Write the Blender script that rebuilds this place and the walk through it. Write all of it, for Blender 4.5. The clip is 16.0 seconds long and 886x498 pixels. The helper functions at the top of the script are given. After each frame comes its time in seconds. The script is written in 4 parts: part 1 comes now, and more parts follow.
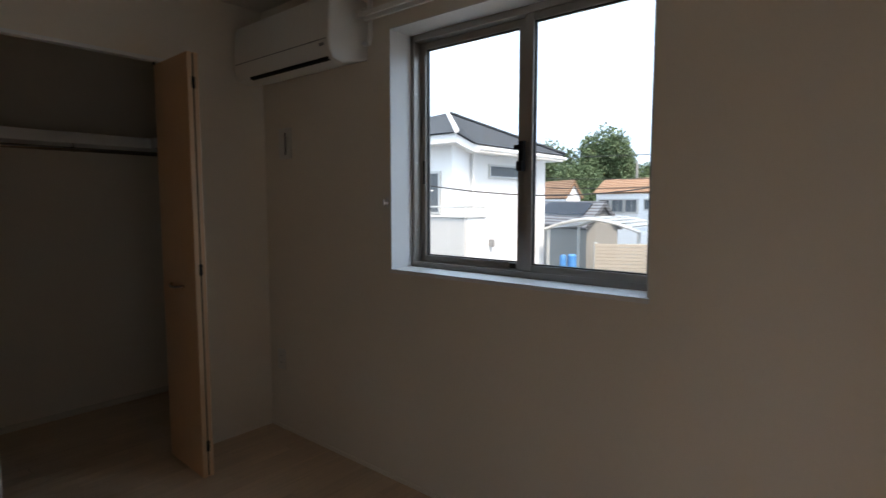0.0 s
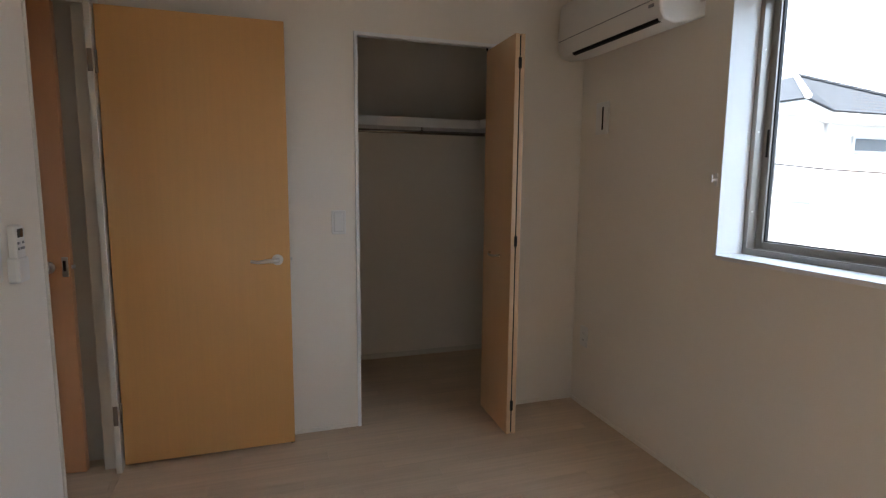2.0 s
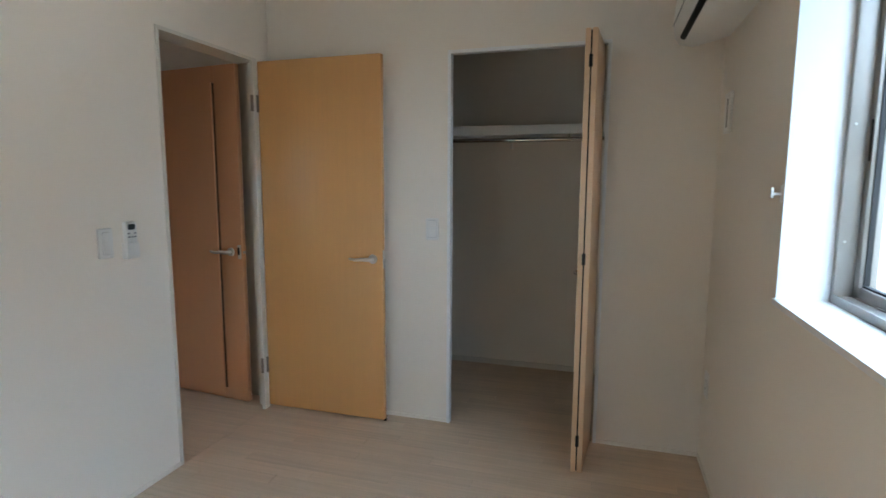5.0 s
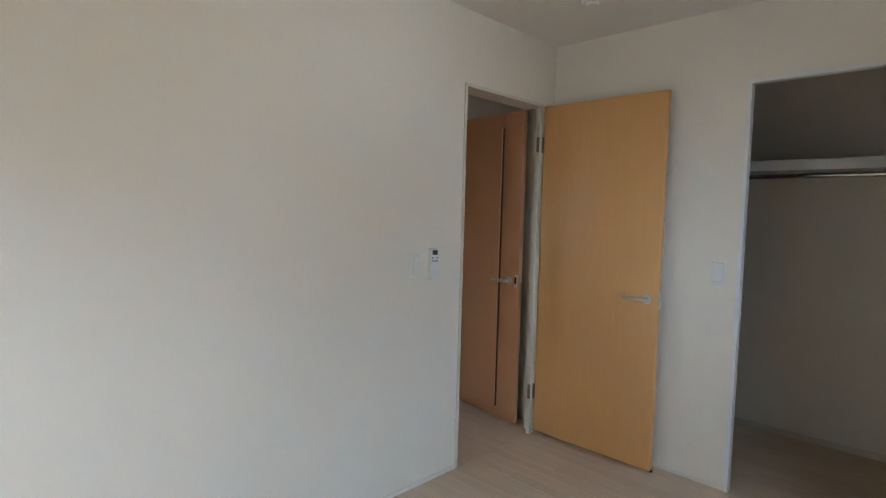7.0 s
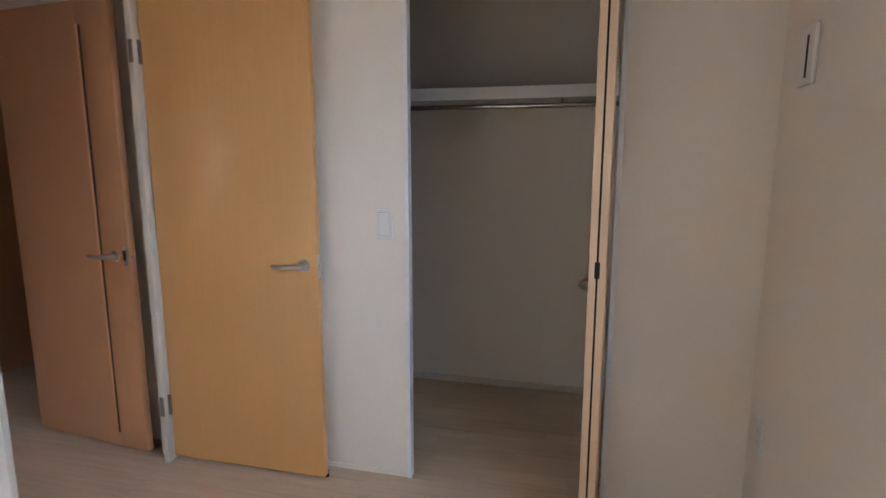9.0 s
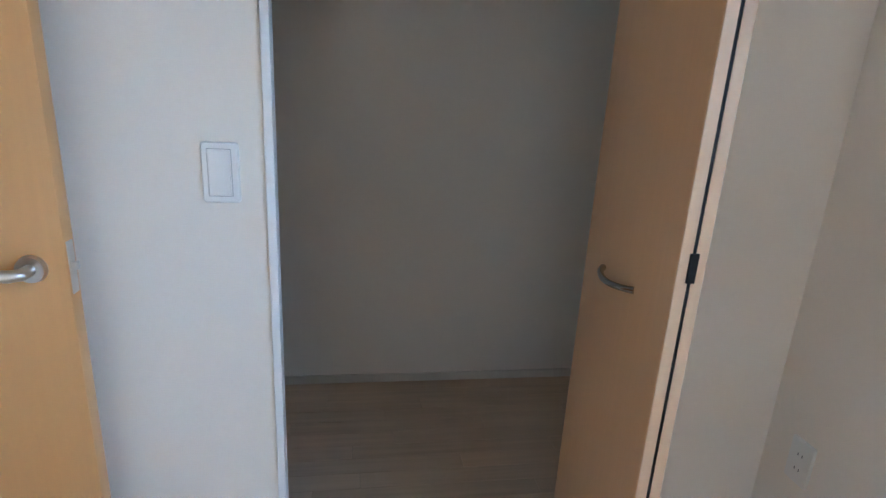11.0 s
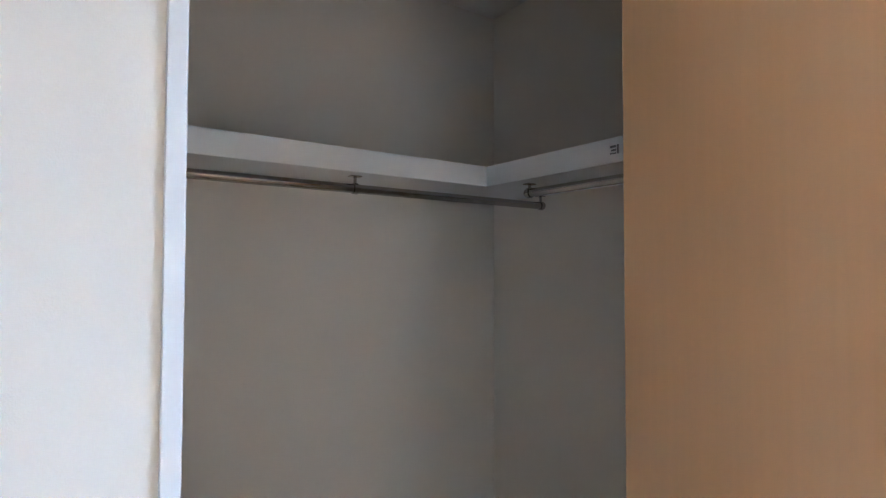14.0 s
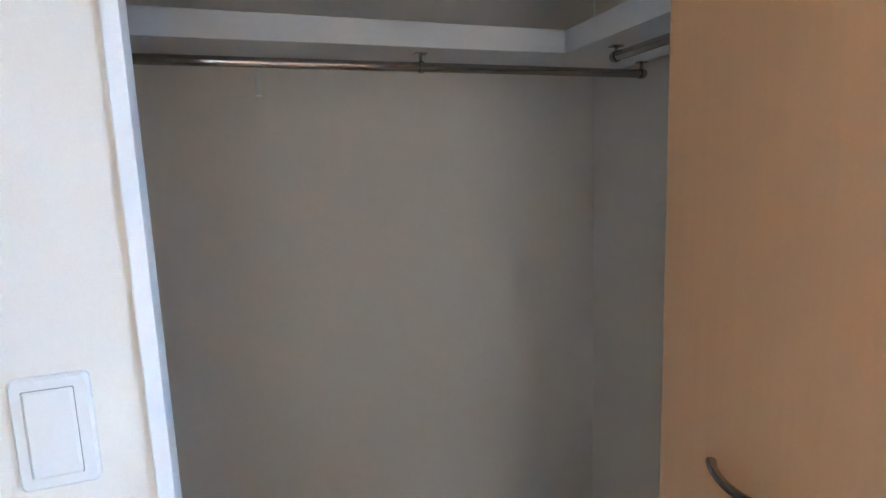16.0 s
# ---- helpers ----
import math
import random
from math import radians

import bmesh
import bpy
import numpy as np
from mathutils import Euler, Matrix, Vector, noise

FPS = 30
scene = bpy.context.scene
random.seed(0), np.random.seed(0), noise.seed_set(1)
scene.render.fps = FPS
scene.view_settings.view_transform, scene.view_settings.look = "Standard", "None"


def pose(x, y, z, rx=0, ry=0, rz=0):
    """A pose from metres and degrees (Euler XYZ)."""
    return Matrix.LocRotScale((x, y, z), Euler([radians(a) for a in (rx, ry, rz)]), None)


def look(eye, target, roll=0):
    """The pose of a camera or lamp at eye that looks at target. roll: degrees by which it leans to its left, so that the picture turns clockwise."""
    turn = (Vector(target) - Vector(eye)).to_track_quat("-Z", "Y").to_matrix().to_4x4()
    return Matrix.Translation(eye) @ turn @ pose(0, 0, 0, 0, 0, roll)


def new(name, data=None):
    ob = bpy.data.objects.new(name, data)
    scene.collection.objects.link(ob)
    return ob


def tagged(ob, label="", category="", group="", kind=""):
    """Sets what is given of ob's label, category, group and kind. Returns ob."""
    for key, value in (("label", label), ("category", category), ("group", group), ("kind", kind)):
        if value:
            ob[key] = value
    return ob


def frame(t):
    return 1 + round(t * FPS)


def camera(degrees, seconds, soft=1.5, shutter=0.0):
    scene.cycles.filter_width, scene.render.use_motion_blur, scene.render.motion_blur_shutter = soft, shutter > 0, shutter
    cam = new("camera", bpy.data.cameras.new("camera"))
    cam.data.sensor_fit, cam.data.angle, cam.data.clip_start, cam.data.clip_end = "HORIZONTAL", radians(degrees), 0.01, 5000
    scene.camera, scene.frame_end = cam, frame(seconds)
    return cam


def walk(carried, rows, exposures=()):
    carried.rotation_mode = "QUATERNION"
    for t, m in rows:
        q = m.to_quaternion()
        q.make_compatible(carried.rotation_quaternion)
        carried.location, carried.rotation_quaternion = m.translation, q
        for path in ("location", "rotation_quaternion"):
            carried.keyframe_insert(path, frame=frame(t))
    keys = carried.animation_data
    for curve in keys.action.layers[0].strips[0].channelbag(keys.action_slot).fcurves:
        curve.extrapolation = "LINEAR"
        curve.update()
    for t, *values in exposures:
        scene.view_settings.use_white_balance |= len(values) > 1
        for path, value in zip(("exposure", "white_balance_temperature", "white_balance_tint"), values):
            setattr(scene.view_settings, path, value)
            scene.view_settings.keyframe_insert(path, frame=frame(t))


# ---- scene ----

cam = camera(78.9, 16.0, soft=1.25, shutter=0.2)
EXPOSURES = [(0, 1.52, 7050, 18), (0.5, 1.7, 7050, 18), (1, 2.0, 7050, 18), (2, 2.95, 6950, 19), (3, 3.32, 6950, 18), (5.5, 3.6, 6150, 9), (7.5, 3.5, 6200, 10), (8, 3.45, 6300, 13), (9, 3.9, 6400, 20), (11.5, 4.25, 5350, 12), (12.5, 4.5, 5500, 15), (14, 4.85, 5600, 15), (16, 4.9, 5600, 15)]
PATH = [
    (0, (-1.757, -2.818, 1.341), (-0.231, -1.539, 1.162), 0.0),
    (0.5, (-1.844, -2.78, 1.341), (-0.637, -1.195, 1.16), 0.8),
    (1, (-1.888, -2.761, 1.332), (-0.961, -1.0, 1.131), 1.2),
    (1.5, (-1.867, -2.777, 1.337), (-1.131, -0.933, 1.095), 1.2),
    (2, (-1.75, -2.755, 1.32), (-1.124, -0.873, 1.064), 0.5),
    (2.5, (-1.546, -2.715, 1.345), (-0.984, -0.816, 1.068), 0.6),
    (3, (-1.318, -2.714, 1.327), (-0.811, -0.8, 1.045), 0.7),
    (3.2, (-1.211, -2.722, 1.351), (-0.737, -0.801, 1.055), 0.8),
    (5.3, (-0.467, -2.814, 1.369), (-1.275, -0.999, 1.138), 0.6),
    (5.5, (-0.468, -2.825, 1.375), (-1.428, -1.085, 1.15), 0.9),
    (6, (-0.506, -2.865, 1.368), (-1.758, -1.318, 1.173), 1.0),
    (6.5, (-0.519, -2.912, 1.367), (-1.91, -1.484, 1.205), 1.3),
    (7, (-0.503, -2.898, 1.36), (-1.897, -1.47, 1.229), 1.5),
    (7.5, (-0.511, -2.802, 1.362), (-1.763, -1.248, 1.231), 1.0),
    (8, (-0.581, -2.582, 1.367), (-1.568, -0.851, 1.204), 0.4),
    (8.5, (-0.639, -2.347, 1.36), (-1.353, -0.495, 1.116), -0.3),
    (9, (-0.648, -2.052, 1.352), (-1.117, -0.135, 1.031), 0.0),
    (9.2, (-0.668, -1.963, 1.34), (-1.053, -0.032, 0.989), 0.4),
    (11.5, (-1.207, -0.907, 1.264), (-0.657, 0.917, 0.656), 3.3),
    (12, (-1.246, -0.715, 1.247), (-0.437, 1.008, 0.633), 3.3),
    (12.5, (-1.316, -0.602, 1.268), (-0.314, 1.059, 0.782), 3.1),
    (13, (-1.37, -0.567, 1.369), (-0.261, 1.073, 1.084), 2.4),
    (13.5, (-1.394, -0.547, 1.415), (-0.221, 1.072, 1.361), 0.8),
    (14, (-1.382, -0.554, 1.421), (-0.228, 1.079, 1.483), 0.1),
    (14.5, (-1.367, -0.57, 1.421), (-0.256, 1.093, 1.44), 0.0),
    (15, (-1.323, -0.578, 1.402), (-0.298, 1.137, 1.31), -0.7),
    (15.5, (-1.243, -0.603, 1.354), (-0.365, 1.187, 1.19), -3.2),
    (16, (-1.179, -0.638, 1.353), (-0.532, 1.233, 1.069), -2.1),
]
walk(cam, [(t, look(eye, target, roll)) for t, eye, target, roll in PATH], EXPOSURES)

# ---- light ----
SUN_ELEVATION, SUN_AZIMUTH = radians(57), radians(214)
world = bpy.data.worlds.new("sky")
scene.world = world
world.use_nodes = True
sky_nodes = world.node_tree
sky = sky_nodes.nodes.new("ShaderNodeTexSky")
sky.sky_type, sky.sun_disc = "NISHITA", False
sky.sun_elevation, sky.sun_rotation = SUN_ELEVATION, SUN_AZIMUTH
sky.air_density, sky.dust_density, sky.ozone_density = 1.0, 7.0, 1.0
haze = sky_nodes.nodes.new("ShaderNodeHueSaturation")
haze.inputs["Saturation"].default_value = 0.8
sky_nodes.links.new(sky.outputs[0], haze.inputs["Color"])
cloud = sky_nodes.nodes.new("ShaderNodeMix")
cloud.data_type = "RGBA"
cloud.inputs[0].default_value = 0.6
cloud.inputs[7].default_value = (4.6, 6.7, 9.2, 1)
sky_nodes.links.new(haze.outputs[0], cloud.inputs[6])
sky_nodes.links.new(cloud.outputs[2], sky_nodes.nodes["Background"].inputs[0])
sky_nodes.nodes["Background"].inputs[1].default_value = 0.15
sun_lamp = bpy.data.lights.new("sun", "SUN")
sun_lamp.energy, sun_lamp.angle, sun_lamp.color = 1.7, radians(10), (1.0, 0.9, 0.77)
sun_ob = new("sun", sun_lamp)
sun_way = Vector((math.sin(SUN_AZIMUTH) * math.cos(SUN_ELEVATION), math.cos(SUN_AZIMUTH) * math.cos(SUN_ELEVATION), math.sin(SUN_ELEVATION)))
sun_ob.matrix_world = look(sun_way * 50, (0, 0, 0))

# ---- materials ----
def material(name, color, rough=0.6, metal=0.0, vary=0.06, scale=6.0, grain=0.0, grain_scale=(200, 200, 200), bump=0.0, bump_scale=300.0, spec=0.5, by_piece=0.0, coat=0.0):
    """Base colour with large soft variation, fine grain and relief."""
    m = bpy.data.materials.new(name)
    m.use_nodes = True
    nt, bsdf = m.node_tree, m.node_tree.nodes["Principled BSDF"]
    N, L = nt.nodes.new, nt.links.new
    bsdf.inputs["Roughness"].default_value, bsdf.inputs["Metallic"].default_value = rough, metal
    bsdf.inputs["Specular IOR Level"].default_value = spec
    bsdf.inputs["Coat Weight"].default_value = coat
    bsdf.inputs["Coat Roughness"].default_value = 0.25
    tc, info = N("ShaderNodeTexCoord"), N("ShaderNodeObjectInfo")
    shift = N("ShaderNodeVectorMath")
    shift.operation = "MULTIPLY_ADD"
    L(info.outputs["Random"], shift.inputs[0])
    shift.inputs[1].default_value = (37, 23, 11)
    L(tc.outputs["Object"], shift.inputs[2])
    big = N("ShaderNodeTexNoise")
    big.inputs["Scale"].default_value, big.inputs["Detail"].default_value = scale, 3
    L(shift.outputs[0], big.inputs["Vector"])
    total = N("ShaderNodeMath")
    total.operation = "MULTIPLY_ADD"
    L(big.outputs["Fac"], total.inputs[0])
    total.inputs[1].default_value, total.inputs[2].default_value = vary * 2, 1 - vary
    last = total.outputs[0]
    if grain:
        mp = N("ShaderNodeMapping")
        mp.inputs["Scale"].default_value = grain_scale
        L(shift.outputs[0], mp.inputs["Vector"])
        fine = N("ShaderNodeTexNoise")
        fine.inputs["Scale"].default_value, fine.inputs["Detail"].default_value = 1.0, 4
        L(mp.outputs[0], fine.inputs["Vector"])
        g = N("ShaderNodeMath")
        g.operation = "MULTIPLY_ADD"
        L(fine.outputs["Fac"], g.inputs[0])
        g.inputs[1].default_value, g.inputs[2].default_value = grain * 2, -grain
        add = N("ShaderNodeMath")
        L(last, add.inputs[0])
        L(g.outputs[0], add.inputs[1])
        last = add.outputs[0]
    if by_piece:
        p = N("ShaderNodeMath")
        p.operation = "MULTIPLY_ADD"
        L(info.outputs["Random"], p.inputs[0])
        p.inputs[1].default_value, p.inputs[2].default_value = by_piece * 2, -by_piece
        add = N("ShaderNodeMath")
        L(last, add.inputs[0])
        L(p.outputs[0], add.inputs[1])
        last = add.outputs[0]
    mul = N("ShaderNodeVectorMath")
    mul.operation = "SCALE"
    mul.inputs[0].default_value = color
    L(last, mul.inputs["Scale"])
    L(mul.outputs[0], bsdf.inputs["Base Color"])
    if bump:
        bn = N("ShaderNodeTexNoise")
        bn.inputs["Scale"].default_value, bn.inputs["Detail"].default_value = bump_scale, 3
        L(tc.outputs["Object"], bn.inputs["Vector"])
        b = N("ShaderNodeBump")
        b.inputs["Strength"].default_value, b.inputs["Distance"].default_value = bump, 0.002
        L(bn.outputs["Fac"], b.inputs["Height"])
        L(b.outputs[0], bsdf.inputs["Normal"])
    return m


WALLPAPER = material("wallpaper", (0.85, 0.785, 0.69), 0.85, vary=0.02, scale=2.5, grain=0.02, grain_scale=(260, 260, 260), bump=0.14, bump_scale=520, spec=0.25)
CEILING = material("ceiling_paper", (0.80, 0.76, 0.70), 0.9, vary=0.02, scale=2.0, bump=0.3, bump_scale=380, spec=0.2)
WHITE_TRIM = material("white_trim", (0.82, 0.82, 0.81), 0.42, vary=0.02, scale=5, bump=0.05, bump_scale=60)
DOOR_TRIM = material("off_white_door_trim", (0.70, 0.65, 0.56), 0.5, vary=0.03, scale=5, bump=0.05, bump_scale=60)
WHITE_PLASTIC = material("white_plastic", (0.80, 0.785, 0.745), 0.35, vary=0.015, scale=14)
GREY_LINE = material("grey_line", (0.25, 0.25, 0.25), 0.5, vary=0.05)
DARK = material("dark_plastic_and_gap_shade", (0.012, 0.011, 0.011), 0.6, vary=0.1, spec=0.25)
SCREEN = material("display", (0.06, 0.07, 0.065), 0.2, vary=0.05)
MAPLE = material("maple_veneer", (0.70, 0.370, 0.132), 0.42, vary=0.06, scale=2.2, grain=0.05, grain_scale=(90, 90, 2.5), bump=0.04, bump_scale=90, spec=0.5, coat=0.4)
# the maple again, lightened: the bifold door's brighter light is in the colour
LIT_MAPLE = material("lit_maple_veneer", (0.76, 0.45, 0.235), 0.40, vary=0.05, scale=2.2, grain=0.04, grain_scale=(90, 90, 2.5), bump=0.03, bump_scale=90, spec=0.5, coat=0.5)
HALL_MAPLE = material("reddish_maple_veneer", (0.66, 0.33, 0.165), 0.36, vary=0.06, scale=2.0, grain=0.04, grain_scale=(90, 90, 2.5), bump=0.03, bump_scale=90, spec=0.5, coat=0.5)
MAPLE_EDGE = material("maple_edge", (0.70, 0.47, 0.29), 0.45, vary=0.05, scale=3, grain=0.05, grain_scale=(120, 120, 3))
DARK_WOOD = material("dark_wood", (0.10, 0.05, 0.028), 0.5, vary=0.15, scale=3, grain=0.1, grain_scale=(60, 60, 3))
FLOOR_WOOD = material("pale_floor_wood", (0.65, 0.485, 0.345), 0.38, vary=0.09, scale=3.0, grain=0.16, grain_scale=(2.2, 55, 55), bump=0.04, bump_scale=70, by_piece=0.05, spec=0.4)
SUBFLOOR = material("floor_joint", (0.36, 0.28, 0.20), 0.8, vary=0.1)
STEEL = material("brushed_nickel", (0.62, 0.60, 0.57), 0.28, 1.0, vary=0.05, scale=20)
BRONZE = material("bronze_hinge_metal", (0.26, 0.22, 0.18), 0.4, 0.8, vary=0.08, scale=20)
CHROME = material("polished_chrome", (0.46, 0.44, 0.42), 0.10, 1.0, vary=0.04, scale=20)
ROD_STEEL = material("chrome_rod", (0.40, 0.375, 0.35), 0.14, 1.0, vary=0.05, scale=20)
ALUMINIUM = material("window_aluminium", (0.36, 0.335, 0.305), 0.40, 0.6, vary=0.05, scale=8)
RUBBER = material("window_gasket", (0.02, 0.02, 0.02), 0.7, vary=0.1)
STUCCO = material("white_stucco", (0.80, 0.80, 0.79), 0.9, vary=0.04, scale=1.2, bump=0.3, bump_scale=60)
# white stucco darkened to grey: the balcony front's shade is in the colour
SHADED_STUCCO = material("shaded_white_stucco", (0.50, 0.49, 0.47), 0.9, vary=0.05, scale=1.2, bump=0.3, bump_scale=60)
GREY_STUCCO = material("grey_stucco", (0.28, 0.27, 0.25), 0.9, vary=0.06, scale=1.0, bump=0.3, bump_scale=60)
SIDING = material("beige_siding", (0.36, 0.31, 0.25), 0.8, vary=0.06, scale=1.5, by_piece=0.05)
OUT_GLASS = material("dark_house_glass", (0.11, 0.125, 0.135), 0.2, vary=0.1, scale=1.0, spec=0.2)
CANOPY = material("translucent_canopy", (0.62, 0.66, 0.68), 0.4, vary=0.06, scale=1.0)
ALU_LIGHT = material("light_aluminium", (0.55, 0.55, 0.53), 0.4, 0.5, vary=0.05)
BARK = material("bark", (0.10, 0.075, 0.05), 0.95, vary=0.2, scale=4, bump=0.5, bump_scale=20)
GROUND = material("asphalt_ground", (0.09, 0.09, 0.085), 0.95, vary=0.2, scale=0.3, grain=0.1, grain_scale=(8, 8, 8))
BLUE = material("blue_plastic", (0.05, 0.20, 0.45), 0.5, vary=0.1)
CABLE = material("black_cable", (0.02, 0.02, 0.02), 0.6, vary=0.1)
HILL = material("hill_soil", (0.05, 0.07, 0.03), 0.95, vary=0.3, scale=0.2)


def roof_material(name, color, course):
    """Roof covering with thin level courses along the slope, their shading painted into the colour."""
    m = material(name, color, 0.9, vary=0.12, scale=1.5, grain=0.12, grain_scale=(5, 5, 9), spec=0.08)
    nt = m.node_tree
    bsdf = nt.nodes["Principled BSDF"]
    tc = nt.nodes.new("ShaderNodeTexCoord")
    wave = nt.nodes.new("ShaderNodeTexWave")
    wave.wave_type, wave.bands_direction, wave.wave_profile = "BANDS", "Z", "SAW"
    wave.inputs["Scale"].default_value, wave.inputs["Distortion"].default_value = course, 0.3
    nt.links.new(tc.outputs["Object"], wave.inputs["Vector"])
    b = nt.nodes.new("ShaderNodeBump")
    b.inputs["Strength"].default_value, b.inputs["Distance"].default_value = 0.9, 0.05
    nt.links.new(wave.outputs["Fac"], b.inputs["Height"])
    nt.links.new(b.outputs[0], bsdf.inputs["Normal"])
    # shading of each course, painted as dark-to-light bands
    course_shade = nt.nodes.new("ShaderNodeMapRange")
    course_shade.inputs["To Min"].default_value, course_shade.inputs["To Max"].default_value = 0.35, 1.5
    nt.links.new(wave.outputs["Fac"], course_shade.inputs[0])
    tone = nt.nodes.new("ShaderNodeVectorMath")
    tone.operation = "SCALE"
    old = bsdf.inputs["Base Color"].links[0].from_socket
    nt.links.new(old, tone.inputs[0])
    nt.links.new(course_shade.outputs[0], tone.inputs["Scale"])
    nt.links.new(tone.outputs[0], bsdf.inputs["Base Color"])
    return m


SLATE = roof_material("grey_roof_slate", (0.064, 0.073, 0.083), 3.2)
GREY_ROOF = roof_material("dull_grey_roof", (0.27, 0.27, 0.28), 3.0)
ORANGE_ROOF = roof_material("orange_roof_tile", (0.42, 0.25, 0.16), 3.0)


def leaf_material():
    m = bpy.data.materials.new("foliage")
    m.use_nodes = True
    nt = m.node_tree
    bsdf = nt.nodes["Principled BSDF"]
    geo, ramp = nt.nodes.new("ShaderNodeNewGeometry"), nt.nodes.new("ShaderNodeValToRGB")
    ramp.color_ramp.elements[0].color, ramp.color_ramp.elements[1].color = (0.045, 0.08, 0.035, 1), (0.11, 0.16, 0.07, 1)
    nt.links.new(geo.outputs["Random Per Island"], ramp.inputs[0])
    nt.links.new(ramp.outputs[0], bsdf.inputs["Base Color"])
    bsdf.inputs["Roughness"].default_value = 0.7
    return m


LEAF = leaf_material()


def glass_material():
    m = bpy.data.materials.new("window_glass")
    m.use_nodes = True
    nt = m.node_tree
    nt.nodes.remove(nt.nodes["Principled BSDF"])
    clear, gloss = nt.nodes.new("ShaderNodeBsdfTransparent"), nt.nodes.new("ShaderNodeBsdfGlossy")
    clear.inputs[0].default_value, gloss.inputs["Roughness"].default_value = (0.95, 0.97, 0.96, 1), 0.02
    mix = nt.nodes.new("ShaderNodeMixShader")
    mix.inputs[0].default_value = 0.035
    nt.links.new(clear.outputs[0], mix.inputs[1])
    nt.links.new(gloss.outputs[0], mix.inputs[2])
    nt.links.new(mix.outputs[0], nt.nodes["Material Output"].inputs[0])
    return m


GLASS = glass_material()


# ---- building helpers ----
def box(bm, x0, x1, y0, y1, z0, z1, bevel=0.0, segments=2):
    verts = bmesh.ops.create_cube(bm, size=1.0, matrix=Matrix.Translation(((x0 + x1) / 2, (y0 + y1) / 2, (z0 + z1) / 2)) @ Matrix.Diagonal((abs(x1 - x0), abs(y1 - y0), abs(z1 - z0), 1)))["verts"]
    if bevel:
        edges = list({e for v in verts for e in v.link_edges})
        bmesh.ops.bevel(bm, geom=edges, offset=bevel, segments=segments, profile=0.6, affect="EDGES")
    return bm


def boxed(*dims, bevel=0.0, segments=2):
    return box(bmesh.new(), *dims, bevel=bevel, segments=segments)


def tube(bm, points, radius, sides=12):
    """A round bar that follows the points."""
    pts = [Vector(p) for p in points]
    rings = []
    for k, p in enumerate(pts):
        way = (pts[min(k + 1, len(pts) - 1)] - pts[max(k - 1, 0)]).normalized()
        side = way.orthogonal().normalized() if k == 0 else (side - way * side.dot(way)).normalized()
        up = way.cross(side)
        r = radius[k] if isinstance(radius, (list, tuple)) else radius
        rings.append([bm.verts.new(p + (side * math.cos(a) + up * math.sin(a)) * r) for a in (2 * math.pi * i / sides for i in range(sides))])
    for a, b in zip(rings, rings[1:]):
        for i in range(sides):
            bm.faces.new((a[i], a[(i + 1) % sides], b[(i + 1) % sides], b[i]))
    bm.faces.new(rings[0][::-1])
    bm.faces.new(rings[-1])
    return bm


def prism(bm, outline, z0, z1):
    low = [bm.verts.new((x, y, z0)) for x, y in outline]
    high = [bm.verts.new((x, y, z1)) for x, y in outline]
    n = len(outline)
    bm.faces.new(low[::-1])
    bm.faces.new(high)
    for i in range(n):
        bm.faces.new((low[i], low[(i + 1) % n], high[(i + 1) % n], high[i]))
    return bm


def mesh_of(name, bm, mat, smooth=False):
    bmesh.ops.recalc_face_normals(bm, faces=bm.faces)
    me = bpy.data.meshes.new(name)
    bm.to_mesh(me)
    bm.free()
    me.materials.append(mat)
    if smooth:
        for p in me.polygons:
            p.use_smooth = True
        me.set_sharp_from_angle(angle=radians(40))
    return me


def part(name, bm, mat, parent=None, label="", smooth=True):
    ob = new(name, mesh_of(name, bm, mat, smooth))
    if parent is not None:
        ob.parent = parent
        ob.matrix_parent_inverse = parent.matrix_basis.inverted()
    return tagged(ob, label)


def thing(name, at, label, category, group=""):
    ob = new(name)
    ob.empty_display_size = 0.05
    ob.location = at
    return tagged(ob, label, category, group)


def structure(name, bm, mat, label, category="wall"):
    return tagged(part(name, bm, mat, smooth=False), label, category, kind="structure")


# ---- the room: north wall with the closet, east wall with the window, west wall with the door ----
H = 2.40
XW, YS = -2.395, -3.65
CX0, CX1, CZ = -1.307, -0.49, 2.038          # closet opening
WY0, WY1, WZ0, WZ1 = -2.217, -1.03, 1.018, 2.11  # east window opening
DY0, DY1, DZ = -0.830, -0.145, 2.034         # door opening
SX0, SX1, SZ = -1.95, -1.30, 2.0              # balcony window opening
CB = 1.055                                   # closet back wall

wall = bmesh.new()
box(wall, XW, CX0, 0, 0.03, 0, H)
box(wall, XW, CX0 - 0.05, 0.03, 0.10, 0, H)
box(wall, CX1, 0, 0, 0.03, 0, H)
box(wall, CX1 + 0.05, 0, 0.03, 0.10, 0, H)
box(wall, CX0, CX1, 0, 0.03, CZ, H)
box(wall, CX0 - 0.05, CX1 + 0.05, 0.03, 0.10, CZ + 0.02, H)
structure("wall_north", wall, WALLPAPER, "white textured wallpaper wall with the closet opening")
wall = bmesh.new()
box(wall, 0, 0.20, YS - 0.15, WY0, -0.2, H)
box(wall, 0, 0.20, WY1, CB + 0.1, -0.2, H)
box(wall, 0, 0.20, WY0, WY1, -0.2, WZ0)
box(wall, 0, 0.20, WY0, WY1, WZ1, H)
structure("wall_east", wall, WALLPAPER, "white textured wallpaper wall with the sliding window")
wall = bmesh.new()
box(wall, XW - 0.12, XW, YS - 0.15, DY0, 0, H)
